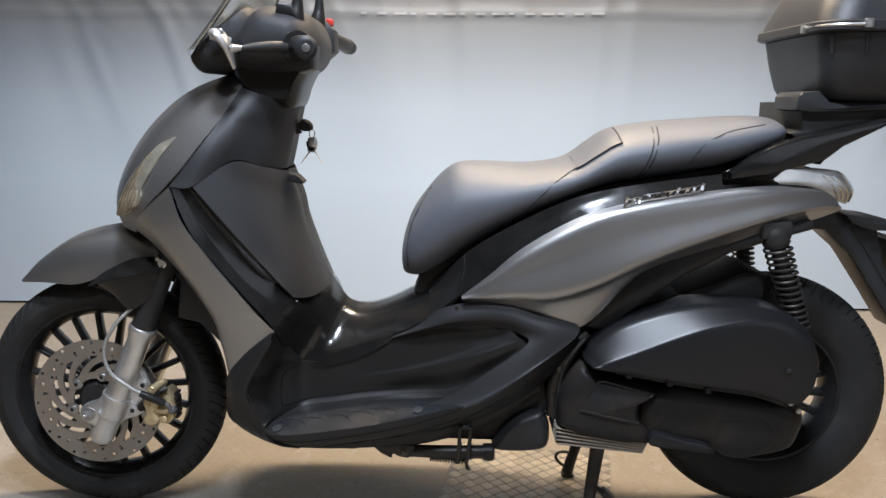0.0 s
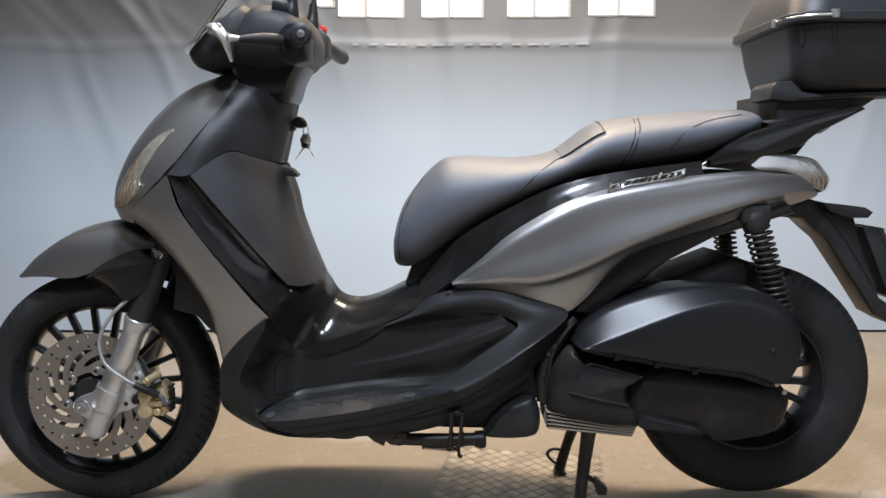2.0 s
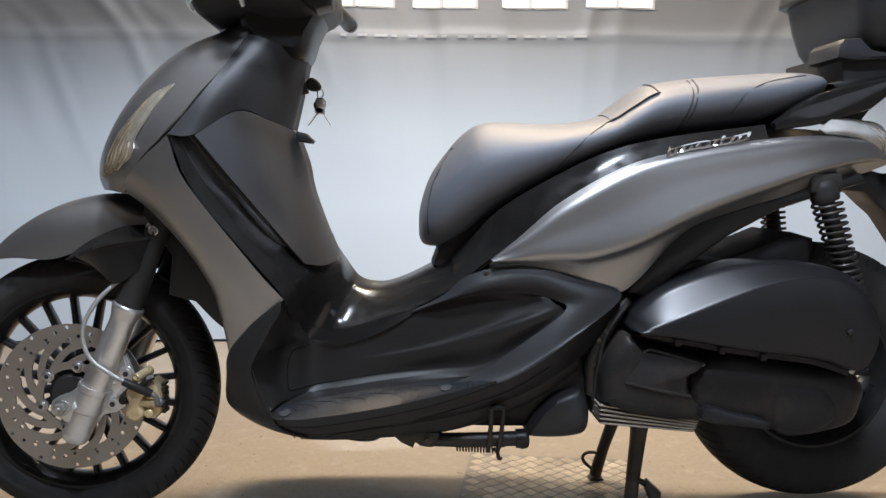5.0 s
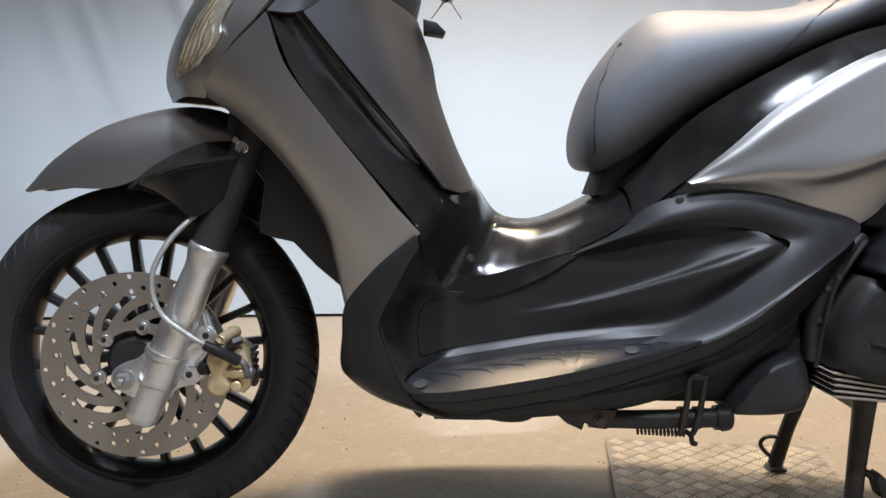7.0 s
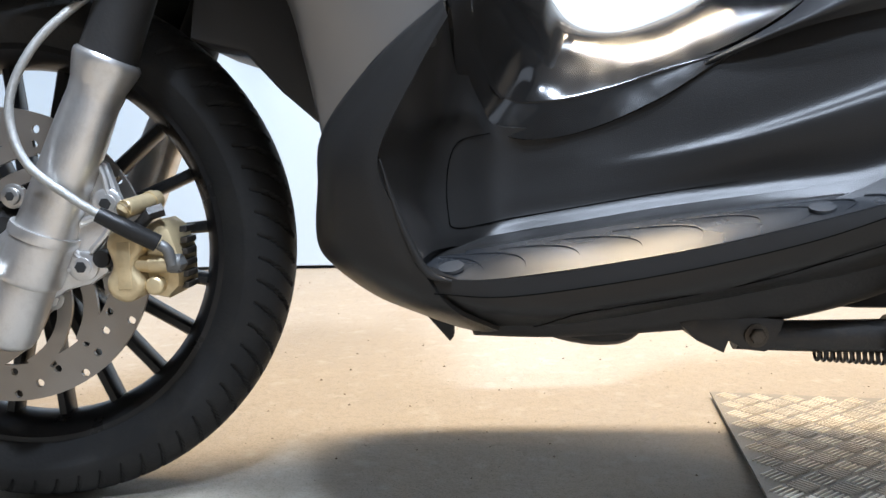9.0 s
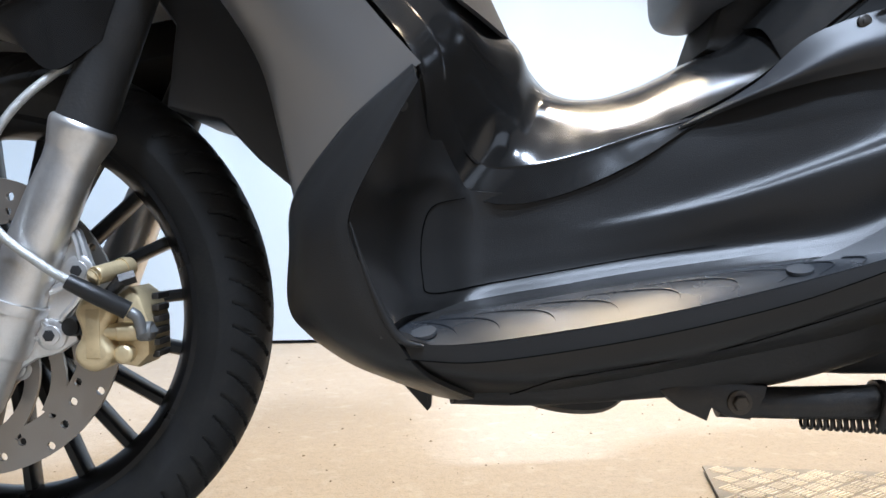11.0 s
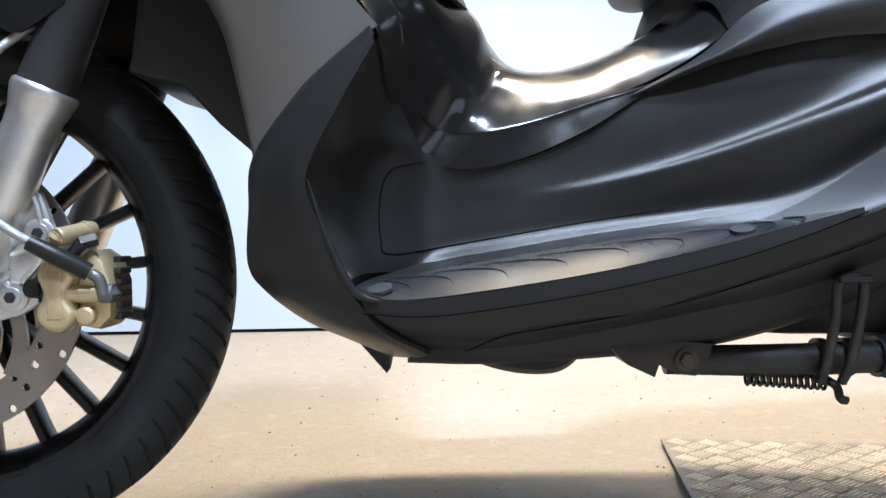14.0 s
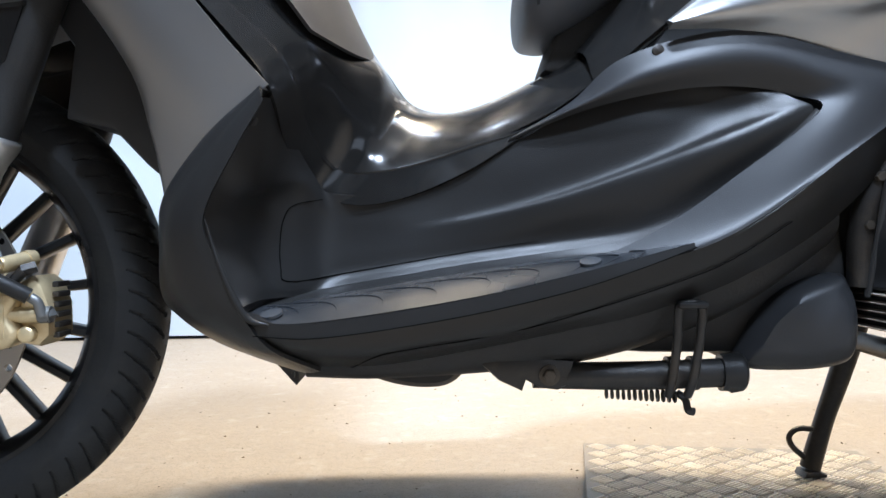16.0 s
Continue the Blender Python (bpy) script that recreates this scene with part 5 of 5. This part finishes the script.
    b = [(-0.30, 0, 0.200), (-0.23, 0, 0.198), (-0.14, 0, 0.200), (-0.03, 0, 0.212), (0.06, 0, 0.225), (0.15, 0, 0.245), (0.24, 0, 0.280)]
    panel("belly_pan", [t, m, b], BLACK, S, "scuffed black belly pan", nu=40, nv=16, out=(0, -0.5, -1))
    part("sump_bulge", pillow_bm([(-0.245, 0.212), (-0.232, 0.198), (-0.195, 0.188), (-0.160, 0.188), (-0.140, 0.200), (-0.135, 0.215)], [(-0.14, 0.008), (-0.12, 0), (0.12, 0), (0.14, 0.008)], 30), BLACK, S)
    part("belly_fin", slab([(-0.365, 0.235), (-0.335, 0.200), (-0.322, 0.185), (-0.318, 0.190), (-0.320, 0.215), (-0.30, 0.225)], -0.09, 0.09, 0.003), BLACK, S)
    part("footboard_bracket", slab([(0.0, 0.228), (0.05, 0.224), (0.15, 0.222), (0.22, 0.228), (0.26, 0.30), (0.25, 0.37), (0.12, 0.31), (0.03, 0.28)], -0.150, -0.02, 0.006), BLACK, S)
    for x in (-0.319, -0.289):
        part("belly_tab", box_bm(x - 0.0015, x + 0.0015, -0.124, -0.118, 0.200, 0.222, 0.0005), BLACK, S)


def engine(S):
    O = [(0.330, 0.425), (0.332, 0.445), (0.345, 0.466), (0.390, 0.503), (0.470, 0.534), (0.552, 0.551), (0.650, 0.552), (0.730, 0.537), (0.785, 0.495), (0.808, 0.430), (0.795, 0.370), (0.755, 0.342), (0.680, 0.366), (0.530, 0.387), (0.400, 0.411)]
    F = [(0.341, 0.424), (0.350, 0.431), (0.370, 0.441), (0.420, 0.460), (0.495, 0.490), (0.570, 0.516), (0.652, 0.531), (0.722, 0.522), (0.770, 0.486), (0.791, 0.430), (0.781, 0.378), (0.750, 0.353), (0.680, 0.374), (0.530, 0.394), (0.405, 0.416)]
    A, B = cr(O, 90, True), cr(F, 90, True)
    part("belt_cover", rings_bm([(-0.253, B * 0.86 + B.mean(axis=0) * 0.14), (-0.2515, B * 0.96 + B.mean(axis=0) * 0.04), (-0.249, B), (-0.2455, B * 0.94 + A * 0.06), (-0.222, B * 0.22 + A * 0.78), (-0.212, B * 0.04 + A * 0.96), (-0.20, A), (-0.12, A)]), COVER, S, "satin black air-filter cover", 40)
    part("cover_lip", pillow_bm([(0.335, 0.418), (0.400, 0.402), (0.530, 0.378), (0.680, 0.357), (0.750, 0.334), (0.755, 0.350), (0.680, 0.376), (0.530, 0.397), (0.40, 0.420)], [(-0.222, 0.002), (-0.218, 0), (-0.12, 0)]), BLACK, S)
    for x, z in ((0.415, 0.404), (0.50, 0.388), (0.58, 0.374)):
        part("cover_clip", box_bm(x - 0.006, x + 0.006, -0.232, -0.21, z - 0.007, z + 0.007, 0.002), BLACK, S)
    part("crankcase", pillow_bm([(0.443, 0.328), (0.466, 0.360), (0.528, 0.374), (0.599, 0.363), (0.710, 0.346), (0.766, 0.341), (0.794, 0.309), (0.791, 0.277), (0.769, 0.233), (0.698, 0.213), (0.642, 0.210), (0.610, 0.226), (0.459, 0.250)],
                                [(-0.218, 0.05), (-0.216, 0.03), (-0.210, 0.013), (-0.202, 0.005), (-0.190, 0), (-0.08, 0)], 70), CASE, S, "grimy black crankcase", 50)
    part("clutch_bulge", pillow_bm([(0.604, 0.305), (0.627, 0.318), (0.697, 0.318), (0.724, 0.298), (0.738, 0.266), (0.719, 0.234), (0.669, 0.216), (0.621, 0.225), (0.601, 0.255)], [(-0.2235, 0.045), (-0.2225, 0.030), (-0.2200, 0.014), (-0.2165, 0.005), (-0.208, 0)], 48), CASE, S, "", 40)
    cyl = part("cylinder_cover", pillow_bm([(0.274, 0.300), (0.277, 0.353), (0.308, 0.409), (0.328, 0.418), (0.352, 0.398), (0.474, 0.366), (0.446, 0.340), (0.445, 0.304), (0.467, 0.272), (0.459, 0.248), (0.343, 0.260), (0.279, 0.284)],
                                           [(-0.233, 0.022), (-0.228, 0.009), (-0.212, 0), (-0.07, 0)], 70), CASE, S, "black ribbed cylinder cover", 50)
    part("rib", tube_bm([(0.316, -0.233, 0.329), (0.387, -0.2345, 0.312), (0.440, -0.232, 0.301)], 0.0035, 8), CASE, cyl)
    part("rib", tube_bm([(0.316, -0.230, 0.332), (0.336, -0.231, 0.366), (0.358, -0.229, 0.390), (0.394, -0.228, 0.382), (0.455, -0.224, 0.364)], 0.003, 8), CASE, cyl)
    part("step_guard", pillow_bm([(0.460, 0.262), (0.475, 0.282), (0.530, 0.268), (0.585, 0.255), (0.597, 0.236), (0.53, 0.243), (0.472, 0.250)], [(-0.238, 0.006), (-0.236, 0.002), (-0.19, 0)], 30), COVER, S)
    for x, z in ((0.731, 0.426), (0.755, 0.345), (0.772, 0.328)):
        part("case_bolt", bolt_bm((x, -0.222 if z < 0.4 else -0.254, z), 0.006, 0.004, 6), BOLT if z < 0.4 else BLACK, S)
    for k in range(5):
        z0, z1 = 0.283 - 0.0085 * k, 0.250 - 0.0048 * k
        part("cooling_fin", slab([(0.270, z0), (0.276, z0 + 0.0015), (0.458 - 0.002 * k, z1 + 0.0015), (0.463 - 0.002 * k, z1), (0.458 - 0.002 * k, z1 - 0.0018), (0.274, z0 - 0.002)], -0.222, -0.08, 0.0008), FIN, S)
    part("fin_core", slab([(0.278, 0.285), (0.45, 0.255), (0.45, 0.230), (0.278, 0.246)], -0.205, 0.10, 0.004), BLACK, S)
    part("resonator", pillow_bm([(0.140, 0.212), (0.148, 0.240), (0.166, 0.266), (0.195, 0.290), (0.240, 0.304), (0.254, 0.290), (0.262, 0.262), (0.259, 0.224), (0.240, 0.210), (0.19, 0.206)], [(-0.185, 0.02), (-0.178, 0.008), (-0.165, 0), (-0.02, 0)], 50), DARK, S, "dark plastic resonator box", 50)
    part("engine_block", slab([(0.22, 0.36), (0.25, 0.42), (0.30, 0.47), (0.36, 0.52), (0.44, 0.545), (0.53, 0.550), (0.62, 0.53), (0.66, 0.36), (0.50, 0.30), (0.30, 0.26), (0.26, 0.30)], -0.13, 0.13, 0.01), BLACK, S, "grimy black engine block")
    for x, z, y in ((0.290, 0.418, -0.185), (0.268, 0.352, -0.175), (0.277, 0.400, -0.18)):
        part("engine_bolt", bolt_bm((x, y, z), 0.0055, 0.006, 6), RUSTY, S)
    part("engine_mount", tube_bm([(0.335, -0.160, 0.475), (0.297, -0.170, 0.425), (0.270, -0.165, 0.36), (0.268, -0.16, 0.29)], 0.014, 12), WIRE, S)
    part("cable", tube_bm([(0.33, -0.185, 0.47), (0.305, -0.19, 0.44), (0.285, -0.185, 0.40), (0.276, -0.18, 0.34), (0.27, -0.17, 0.28)], 0.004, 8), BLACK, S)
    part("airbox", slab([(0.370, 0.500), (0.438, 0.536), (0.527, 0.540), (0.610, 0.571), (0.690, 0.603), (0.735, 0.590), (0.720, 0.500), (0.55, 0.50)], -0.105, 0.105, 0.012), BLACK, S, "black plastic mudguard hugger")
    for y, top, bot in ((-0.165, (0.712, 0.700), (0.786, 0.478)), (0.130, (0.745, 0.700), (0.775, 0.480))):
        d = np.array((bot[0] - top[0], 0, bot[1] - top[1]))
        u = d / np.linalg.norm(d)
        s = np.array((-u[2], 0, u[0]))
        o = np.array((top[0], y, top[1]))
        damper = part("shock_absorber", tube_bm([o, o + d * 0.5, o + d], [0.015, 0.016, 0.016], 16), BLACK, S, "black coil-over rear shock")
        pts = [o + d * (0.14 + 0.80 * f) + (0.027 - 0.005 * f) * (math.cos(2 * math.pi * 14 * f) * s + math.sin(2 * math.pi * 14 * f) * np.array((0, 1, 0))) for f in np.linspace(0, 1, 226)]
        part("coil_spring", tube_bm(pts, 0.0031, 8, 340), WIRE, damper)
        part("top_cap", tube_bm([o - d * 0.03, o + d * 0.02, o + d * 0.10, o + d * 0.15], [0.022, 0.027, 0.028, 0.025], 24, 14), BLACK, damper)
        part("top_mount", box_bm(o[0] - 0.030, o[0] + 0.034, y - 0.020, y + 0.020, o[2] - 0.018, o[2] + 0.022, 0.008), BLACK, damper)
    # side stand, folded up
    ss = part("side_stand", tube_bm([(-0.07, -0.168, 0.206), (0.03, -0.170, 0.204), (0.132, -0.172, 0.206)], [0.013, 0.0145, 0.0145], 18), WIRE, S, "folded black side stand")
    part("rubber_tip", tube_bm([(0.118, -0.172, 0.206), (0.138, -0.172, 0.206), (0.143, -0.172, 0.206)], [0.0185, 0.0195, 0.015], 18), MATTE, ss)
    part("tip_lug", slab([(0.118, 0.195), (0.128, 0.186), (0.140, 0.188), (0.142, 0.205), (0.120, 0.205)], -0.180, -0.164, 0.002), MATTE, ss)
    part("pivot", slab([(-0.123, 0.220), (-0.105, 0.203), (-0.082, 0.192), (-0.078, 0.203), (-0.064, 0.195), (-0.046, 0.1925), (-0.036, 0.198), (-0.030, 0.222), (-0.10, 0.230)], -0.182, -0.130, 0.004), WIRE, ss)
    part("pivot_bolt", join_bm(bolt_bm((-0.055, -0.181, 0.208), 0.0105, 0.003, 20), bolt_bm((-0.055, -0.184, 0.208), 0.007, 0.005, 6)), RUSTY, ss, "worn steel pivot bolt")
    part("peg_loop", tube_bm([(0.062, -0.186, 0.186), (0.064, -0.196, 0.210), (0.066, -0.205, 0.245), (0.067, -0.208, 0.274), (0.077, -0.210, 0.279), (0.089, -0.208, 0.275), (0.088, -0.204, 0.245), (0.084, -0.196, 0.205), (0.081, -0.186, 0.186)], 0.0045, 10, 50), WIRE, ss)
    part("peg_cap", box_bm(0.065, 0.094, -0.216, -0.200, 0.2745, 0.2815, 0.003), MATTE, ss, "black rubber peg cap")
    for x in (0.068, 0.091):
        part("peg_clamp", tube_bm([(x - 0.004, -0.172, 0.206), (x + 0.004, -0.172, 0.206)], 0.0172, 18), WIRE, ss)
    pts = [(0.0 + 0.075 * f, -0.168 + 0.0075 * math.cos(2 * math.pi * 13 * f), 0.190 - 0.006 * f + 0.0075 * math.sin(2 * math.pi * 13 * f)) for f in np.linspace(0, 1, 160)]
    part("return_spring", tube_bm(pts, 0.0016, 6, 320), WIRE, ss)
    part("spring_hook", tube_bm([(0.075, -0.170, 0.186), (0.082, -0.175, 0.180), (0.084, -0.178, 0.170), (0.090, -0.178, 0.168)], 0.004, 8), WIRE, ss)
    # centre stand, down on the plate
    cs = part("centre_stand", tube_bm([(0.384, -0.105, 0.235), (0.378, -0.112, 0.19), (0.366, -0.120, 0.10), (0.361, -0.124, 0.05), (0.357, -0.128, 0.022)], [0.022, 0.017, 0.014, 0.014, 0.015], 16), WIRE, S, "black steel centre stand")
    part("far_leg", tube_bm([(0.402, 0.108, 0.225), (0.388, 0.113, 0.16), (0.366, 0.118, 0.09), (0.347, 0.122, 0.020)], [0.020, 0.015, 0.013, 0.014], 16), WIRE, cs)
    part("foot", slab([(0.330, 0.012), (0.337, 0.024), (0.364, 0.030), (0.382, 0.020), (0.378, 0.012)], -0.145, -0.108, 0.003), WIRE, cs)
    part("foot", slab([(0.332, 0.010), (0.336, 0.017), (0.350, 0.019), (0.364, 0.014), (0.363, 0.010)], 0.106, 0.140, 0.002), WIRE, cs)
    part("cross_tube", tube_bm([(0.38, -0.11, 0.20), (0.395, 0.11, 0.20)], 0.013, 14), WIRE, cs)
    part("kick_lever", tube_bm([(0.358, -0.125, 0.055), (0.350, -0.155, 0.040), (0.372, -0.212, 0.026), (0.42, -0.248, 0.020), (0.552, -0.250, 0.028)], 0.0105, 14), WIRE, cs)
    part("kick_peg", slab([(0.388, 0.092), (0.396, 0.10), (0.420, 0.078), (0.418, 0.062), (0.398, 0.062)], -0.14, -0.11, 0.003), WIRE, cs)
    part("kick_stay", tube_bm([(0.366, -0.12, 0.105), (0.392, -0.125, 0.09), (0.41, -0.125, 0.07)], 0.006, 10), WIRE, cs)
    part("wire_loop", tube_bm([(0.362, 0.118, 0.072), (0.330, 0.116, 0.076), (0.316, 0.116, 0.066), (0.322, 0.118, 0.050), (0.345, 0.120, 0.030)], 0.004, 8), WIRE, cs)


def top_case(S):
    lv = [(0.964, 0.824, 1.129, 0.130, 0.05), (0.970, 0.809, 1.144, 0.150, 0.05), (0.990, 0.799, 1.164, 0.165, 0.055), (1.04, 0.788, 1.189, 0.182, 0.06), (1.096, 0.778, 1.204, 0.192, 0.065)]
    lid = [(1.098, 0.768, 1.217, 0.203, 0.07), (1.102, 0.762, 1.222, 0.207, 0.07), (1.117, 0.763, 1.221, 0.207, 0.07), (1.121, 0.770, 1.215, 0.201, 0.07), (1.145, 0.778, 1.207, 0.194, 0.07), (1.185, 0.798, 1.191, 0.180, 0.07), (1.22, 0.834, 1.159, 0.155, 0.07), (1.24, 0.889, 1.109, 0.11, 0.06)]

    def loft(levels):
        bm = bmesh.new()
        rings = []
        for z, x0, x1, w, r in levels:
            ring = []
            for cx, cy, a0 in ((x1 - r, w - r, 0), (x0 + r, w - r, 90), (x0 + r, -w + r, 180), (x1 - r, -w + r, 270)):
                for a in np.linspace(a0, a0 + 90, 8):
                    ring.append(bm.verts.new((cx + r * math.cos(radians(a)), cy + r * math.sin(radians(a)), z)))
            rings.append(ring)
        k = len(rings[0])
        for a, b in zip(rings, rings[1:]):
            for j in range(k):
                bm.faces.new((a[j], a[(j + 1) % k], b[(j + 1) % k], b[j]))
        bm.faces.new(rings[0])
        bm.faces.new(rings[-1])
        bmesh.ops.recalc_face_normals(bm, faces=bm.faces)
        return bm

    body = part("top_case", loft(lv), DARK, S, "black plastic top case on the carrier", 40)
    part("lid", loft(lid), DARK, body, "domed black lid", 40)
    part("rim_strip", tube_bm([(0.764, -0.120, 1.110), (0.772, -0.165, 1.110), (0.797, -0.196, 1.110), (0.84, -0.2085, 1.110)], 0.004, 8), BOLT, body, "bright rim strip")
    part("hinge", box_bm(0.837, 0.854, -0.213, -0.203, 1.103, 1.121, 0.002), BOLT, body)
    part("hinge", box_bm(0.757, 0.766, -0.12, -0.105, 1.099, 1.115, 0.002), BOLT, body)
    for x, y in ((0.796, -0.168), (0.854, -0.188)):
        part("rib", tube_bm([(x, y, 1.092), (x + 0.004, y + 0.003, 1.055)], [0.008, 0.003], 8), DARK, body)
    part("case_foot", slab([(0.746, 0.946), (0.748, 0.972), (0.758, 0.982), (0.792, 0.984), (0.815, 0.962), (0.860, 0.954), (1.06, 0.966), (1.06, 0.954), (0.785, 0.940)], -0.145, -0.02, 0.006), DARK, body)


def keys(S):
    ring = new("key_ring")
    fob = part("key_fob", pillow_bm([(-0.300, 0.905), (-0.290, 0.918), (-0.275, 0.913), (-0.268, 0.900), (-0.275, 0.892), (-0.292, 0.893)], [(-0.010, 0.004), (-0.006, 0), (0.006, 0), (0.010, 0.004)], 30), BLACK, ring, "black key head")
    part("ring", tube_bm([(-0.270 + 0.006 * math.cos(a), -0.004, 0.886 + 0.010 * math.sin(a)) for a in np.linspace(0, 2 * math.pi, 16)], 0.0012, 6), CHROME, ring)
    part("tag", pillow_bm([(-0.278, 0.877), (-0.264, 0.878), (-0.258, 0.866), (-0.263, 0.855), (-0.275, 0.856), (-0.280, 0.866)], [(-0.006, 0.003), (-0.004, 0), (0.0, 0), (0.002, 0.003)], 24), ALLOY, ring, "round chrome key tag")
    part("tag", pillow_bm([(-0.284, 0.868), (-0.276, 0.868), (-0.274, 0.856), (-0.282, 0.854)], [(-0.002, 0.002), (0, 0), (0.004, 0.002)], 16), BLACK, ring)
    for x, dx, dz in ((-0.268, 0.020, -0.030), (-0.274, -0.014, -0.020), (-0.272, -0.024, -0.030)):
        part("key", join_bm(tube_bm([(x, -0.003, 0.850), (x + dx, -0.003, 0.850 + dz)], 0.003, 6, flat=0.4), bolt_bm((x, -0.002, 0.852), 0.008, 0.003, 14)), ALLOY, ring, "small steel key")
    tagged(ring, "bunch of small keys hanging from the ignition lock", "keys")


def scooter():
    S = new("motor_scooter")
    tagged(S, "satin grey and black motor scooter on its centre stand", "scooter")
    w = wheel(S, "front_wheel", -0.768, 0.279, 0.279, 0.051, 0.205, 20, 0.0068, -5.5)
    brake_disc(w)
    wheel(S, "rear_wheel", 0.776, 0.299, 0.277, 0.070, 0.158, 18, 0.009, 4)
    fork(S)
    front_fender(S)
    front_body(S)
    cockpit(S)
    tunnel(S)
    side_body(S)
    seat(S)
    lower_body(S)
    engine(S)
    top_case(S)
    keys(S)
    return S


def tread_plate():
    """Five-bar aluminium sheet under the stand."""
    ang = math.atan2(-0.07, 0.41)
    w, d = 0.415, 0.455
    m = pose(0.07, 0.318, 0.004, 0, 0, math.degrees(ang))
    bm = bmesh.new()
    nx, ny = 12, 12
    V = [[[bm.verts.new((w * i / nx, -d * j / ny, h + 0.006 * (1 - i / nx) ** 3 * (0.3 + 0.7 * j / ny))) for j in range(ny + 1)] for i in range(nx + 1)] for h in (0.0, 0.003)]
    for i in range(nx):
        for j in range(ny):
            for h in (0, 1):
                bm.faces.new((V[h][i][j], V[h][i + 1][j], V[h][i + 1][j + 1], V[h][i][j + 1]))
    for i in range(nx):
        for j in (0, ny):
            bm.faces.new((V[0][i][j], V[0][i + 1][j], V[1][i + 1][j], V[1][i][j]))
    for j in range(ny):
        for i in (0, nx):
            bm.faces.new((V[0][i][j], V[0][i][j + 1], V[1][i][j + 1], V[1][i][j]))
    bmesh.ops.recalc_face_normals(bm, faces=bm.faces)
    ob = link_mesh("tread_plate", bm, SHEET, loc=m)
    tagged(ob, "dirty five-bar aluminium tread plate on the floor", "metal plate")
    bars = bmesh.new()
    cell = 0.0315
    for i in range(int(w / cell * 1.5) + 2):
        for j in range(-int(w / cell), int(d / cell * 1.5)):
            cx, cy = (i - j) * cell * 0.7071, -(i + j) * cell * 0.7071
            if not (0.012 < cx < w - 0.012 and 0.012 < -cy < d - 0.012):
                continue
            a = math.pi / 4 if (i + j) % 2 else -math.pi / 4
            c, s = math.cos(a), math.sin(a)
            z = 0.003 + 0.006 * (1 - cx / w) ** 3 * (0.3 + 0.7 * -cy / d)
            for k in range(-2, 3):
                o = k * 0.0059
                L, W, H = 0.0146 - 0.0006 * abs(k), 0.00165, 0.0016
                q = [(-L, 0), (-L * 0.82, -W), (L * 0.82, -W), (L, 0), (L * 0.82, W), (-L * 0.82, W)]
                lo, hi = [[bars.verts.new((cx + c * x * m - s * (y * m2 + o), cy + s * x * m + c * (y * m2 + o), z + h)) for x, y in q] for m, m2, h in ((1, 1, 0), (0.93, 0.5, H))]
                bars.faces.new(hi)
                for n in range(6):
                    bars.faces.new((lo[n], lo[(n + 1) % 6], hi[(n + 1) % 6], hi[n]))
    bars.normal_update()
    b = link_mesh("tread_bar", bars, PLATE, ob, sharp=20)
    b["kind"] = "stuff"


def banner_print_and_sheen(G):
    """Unreadable print: bars in place of figures, and small bars of painted sheen under them."""
    near = G[:, :, :]
    for x0, x1 in ((-0.53, -0.46), (-0.434, -0.318), (-0.305, -0.15), (-0.06, 0.056), (0.07, 0.21), (0.327, 0.443), (0.456, 0.60), (0.69, 0.818), (0.83, 0.98)):
        z0, z1 = (1.50, 1.53) if x1 - x0 < 0.08 else (1.455, 1.592)
        for name, mat, sh, lift in (("print_shadow", PRINTGREY, 0.012, 0.004), ("print_bar", PRINT, 0.0, 0.007)):
            P = np.array([[(x, 0, z) for z in (z0 - sh * 0.5, z1 - sh * 0.5)] for x in np.linspace(x0 + sh, x1 + sh, 5)])
            Q = np.array([drape(near, [(p[0], p[2]) for p in r], lift) for r in P])
            tagged(link_mesh(name, shell_bm(Q, 0.001), mat), "white printed bar on the banner" if not sh else "grey print shadow on the banner", "print", group="print on the banner", kind="structure")
    # dashes painted on as the sheen of the wrinkled hem seam
    for k in range(15):
        x = -0.37 + 0.072 * k
        Q = np.array([drape(near, [(xx, z) for z in (1.326, 1.337)], 0.004) for xx in np.linspace(x, x + 0.04 + 0.015 * ((k * 7) % 3 - 1), 4)])
        tagged(link_mesh("sheen_dash", shell_bm(Q, 0.001), SEAMSHEEN), "small pale dash of painted sheen along the banner seam", "print", group="line of print on the banner", kind="structure")


room()
banner_print_and_sheen(banner())
scooter()
tread_plate()
floor_grit()
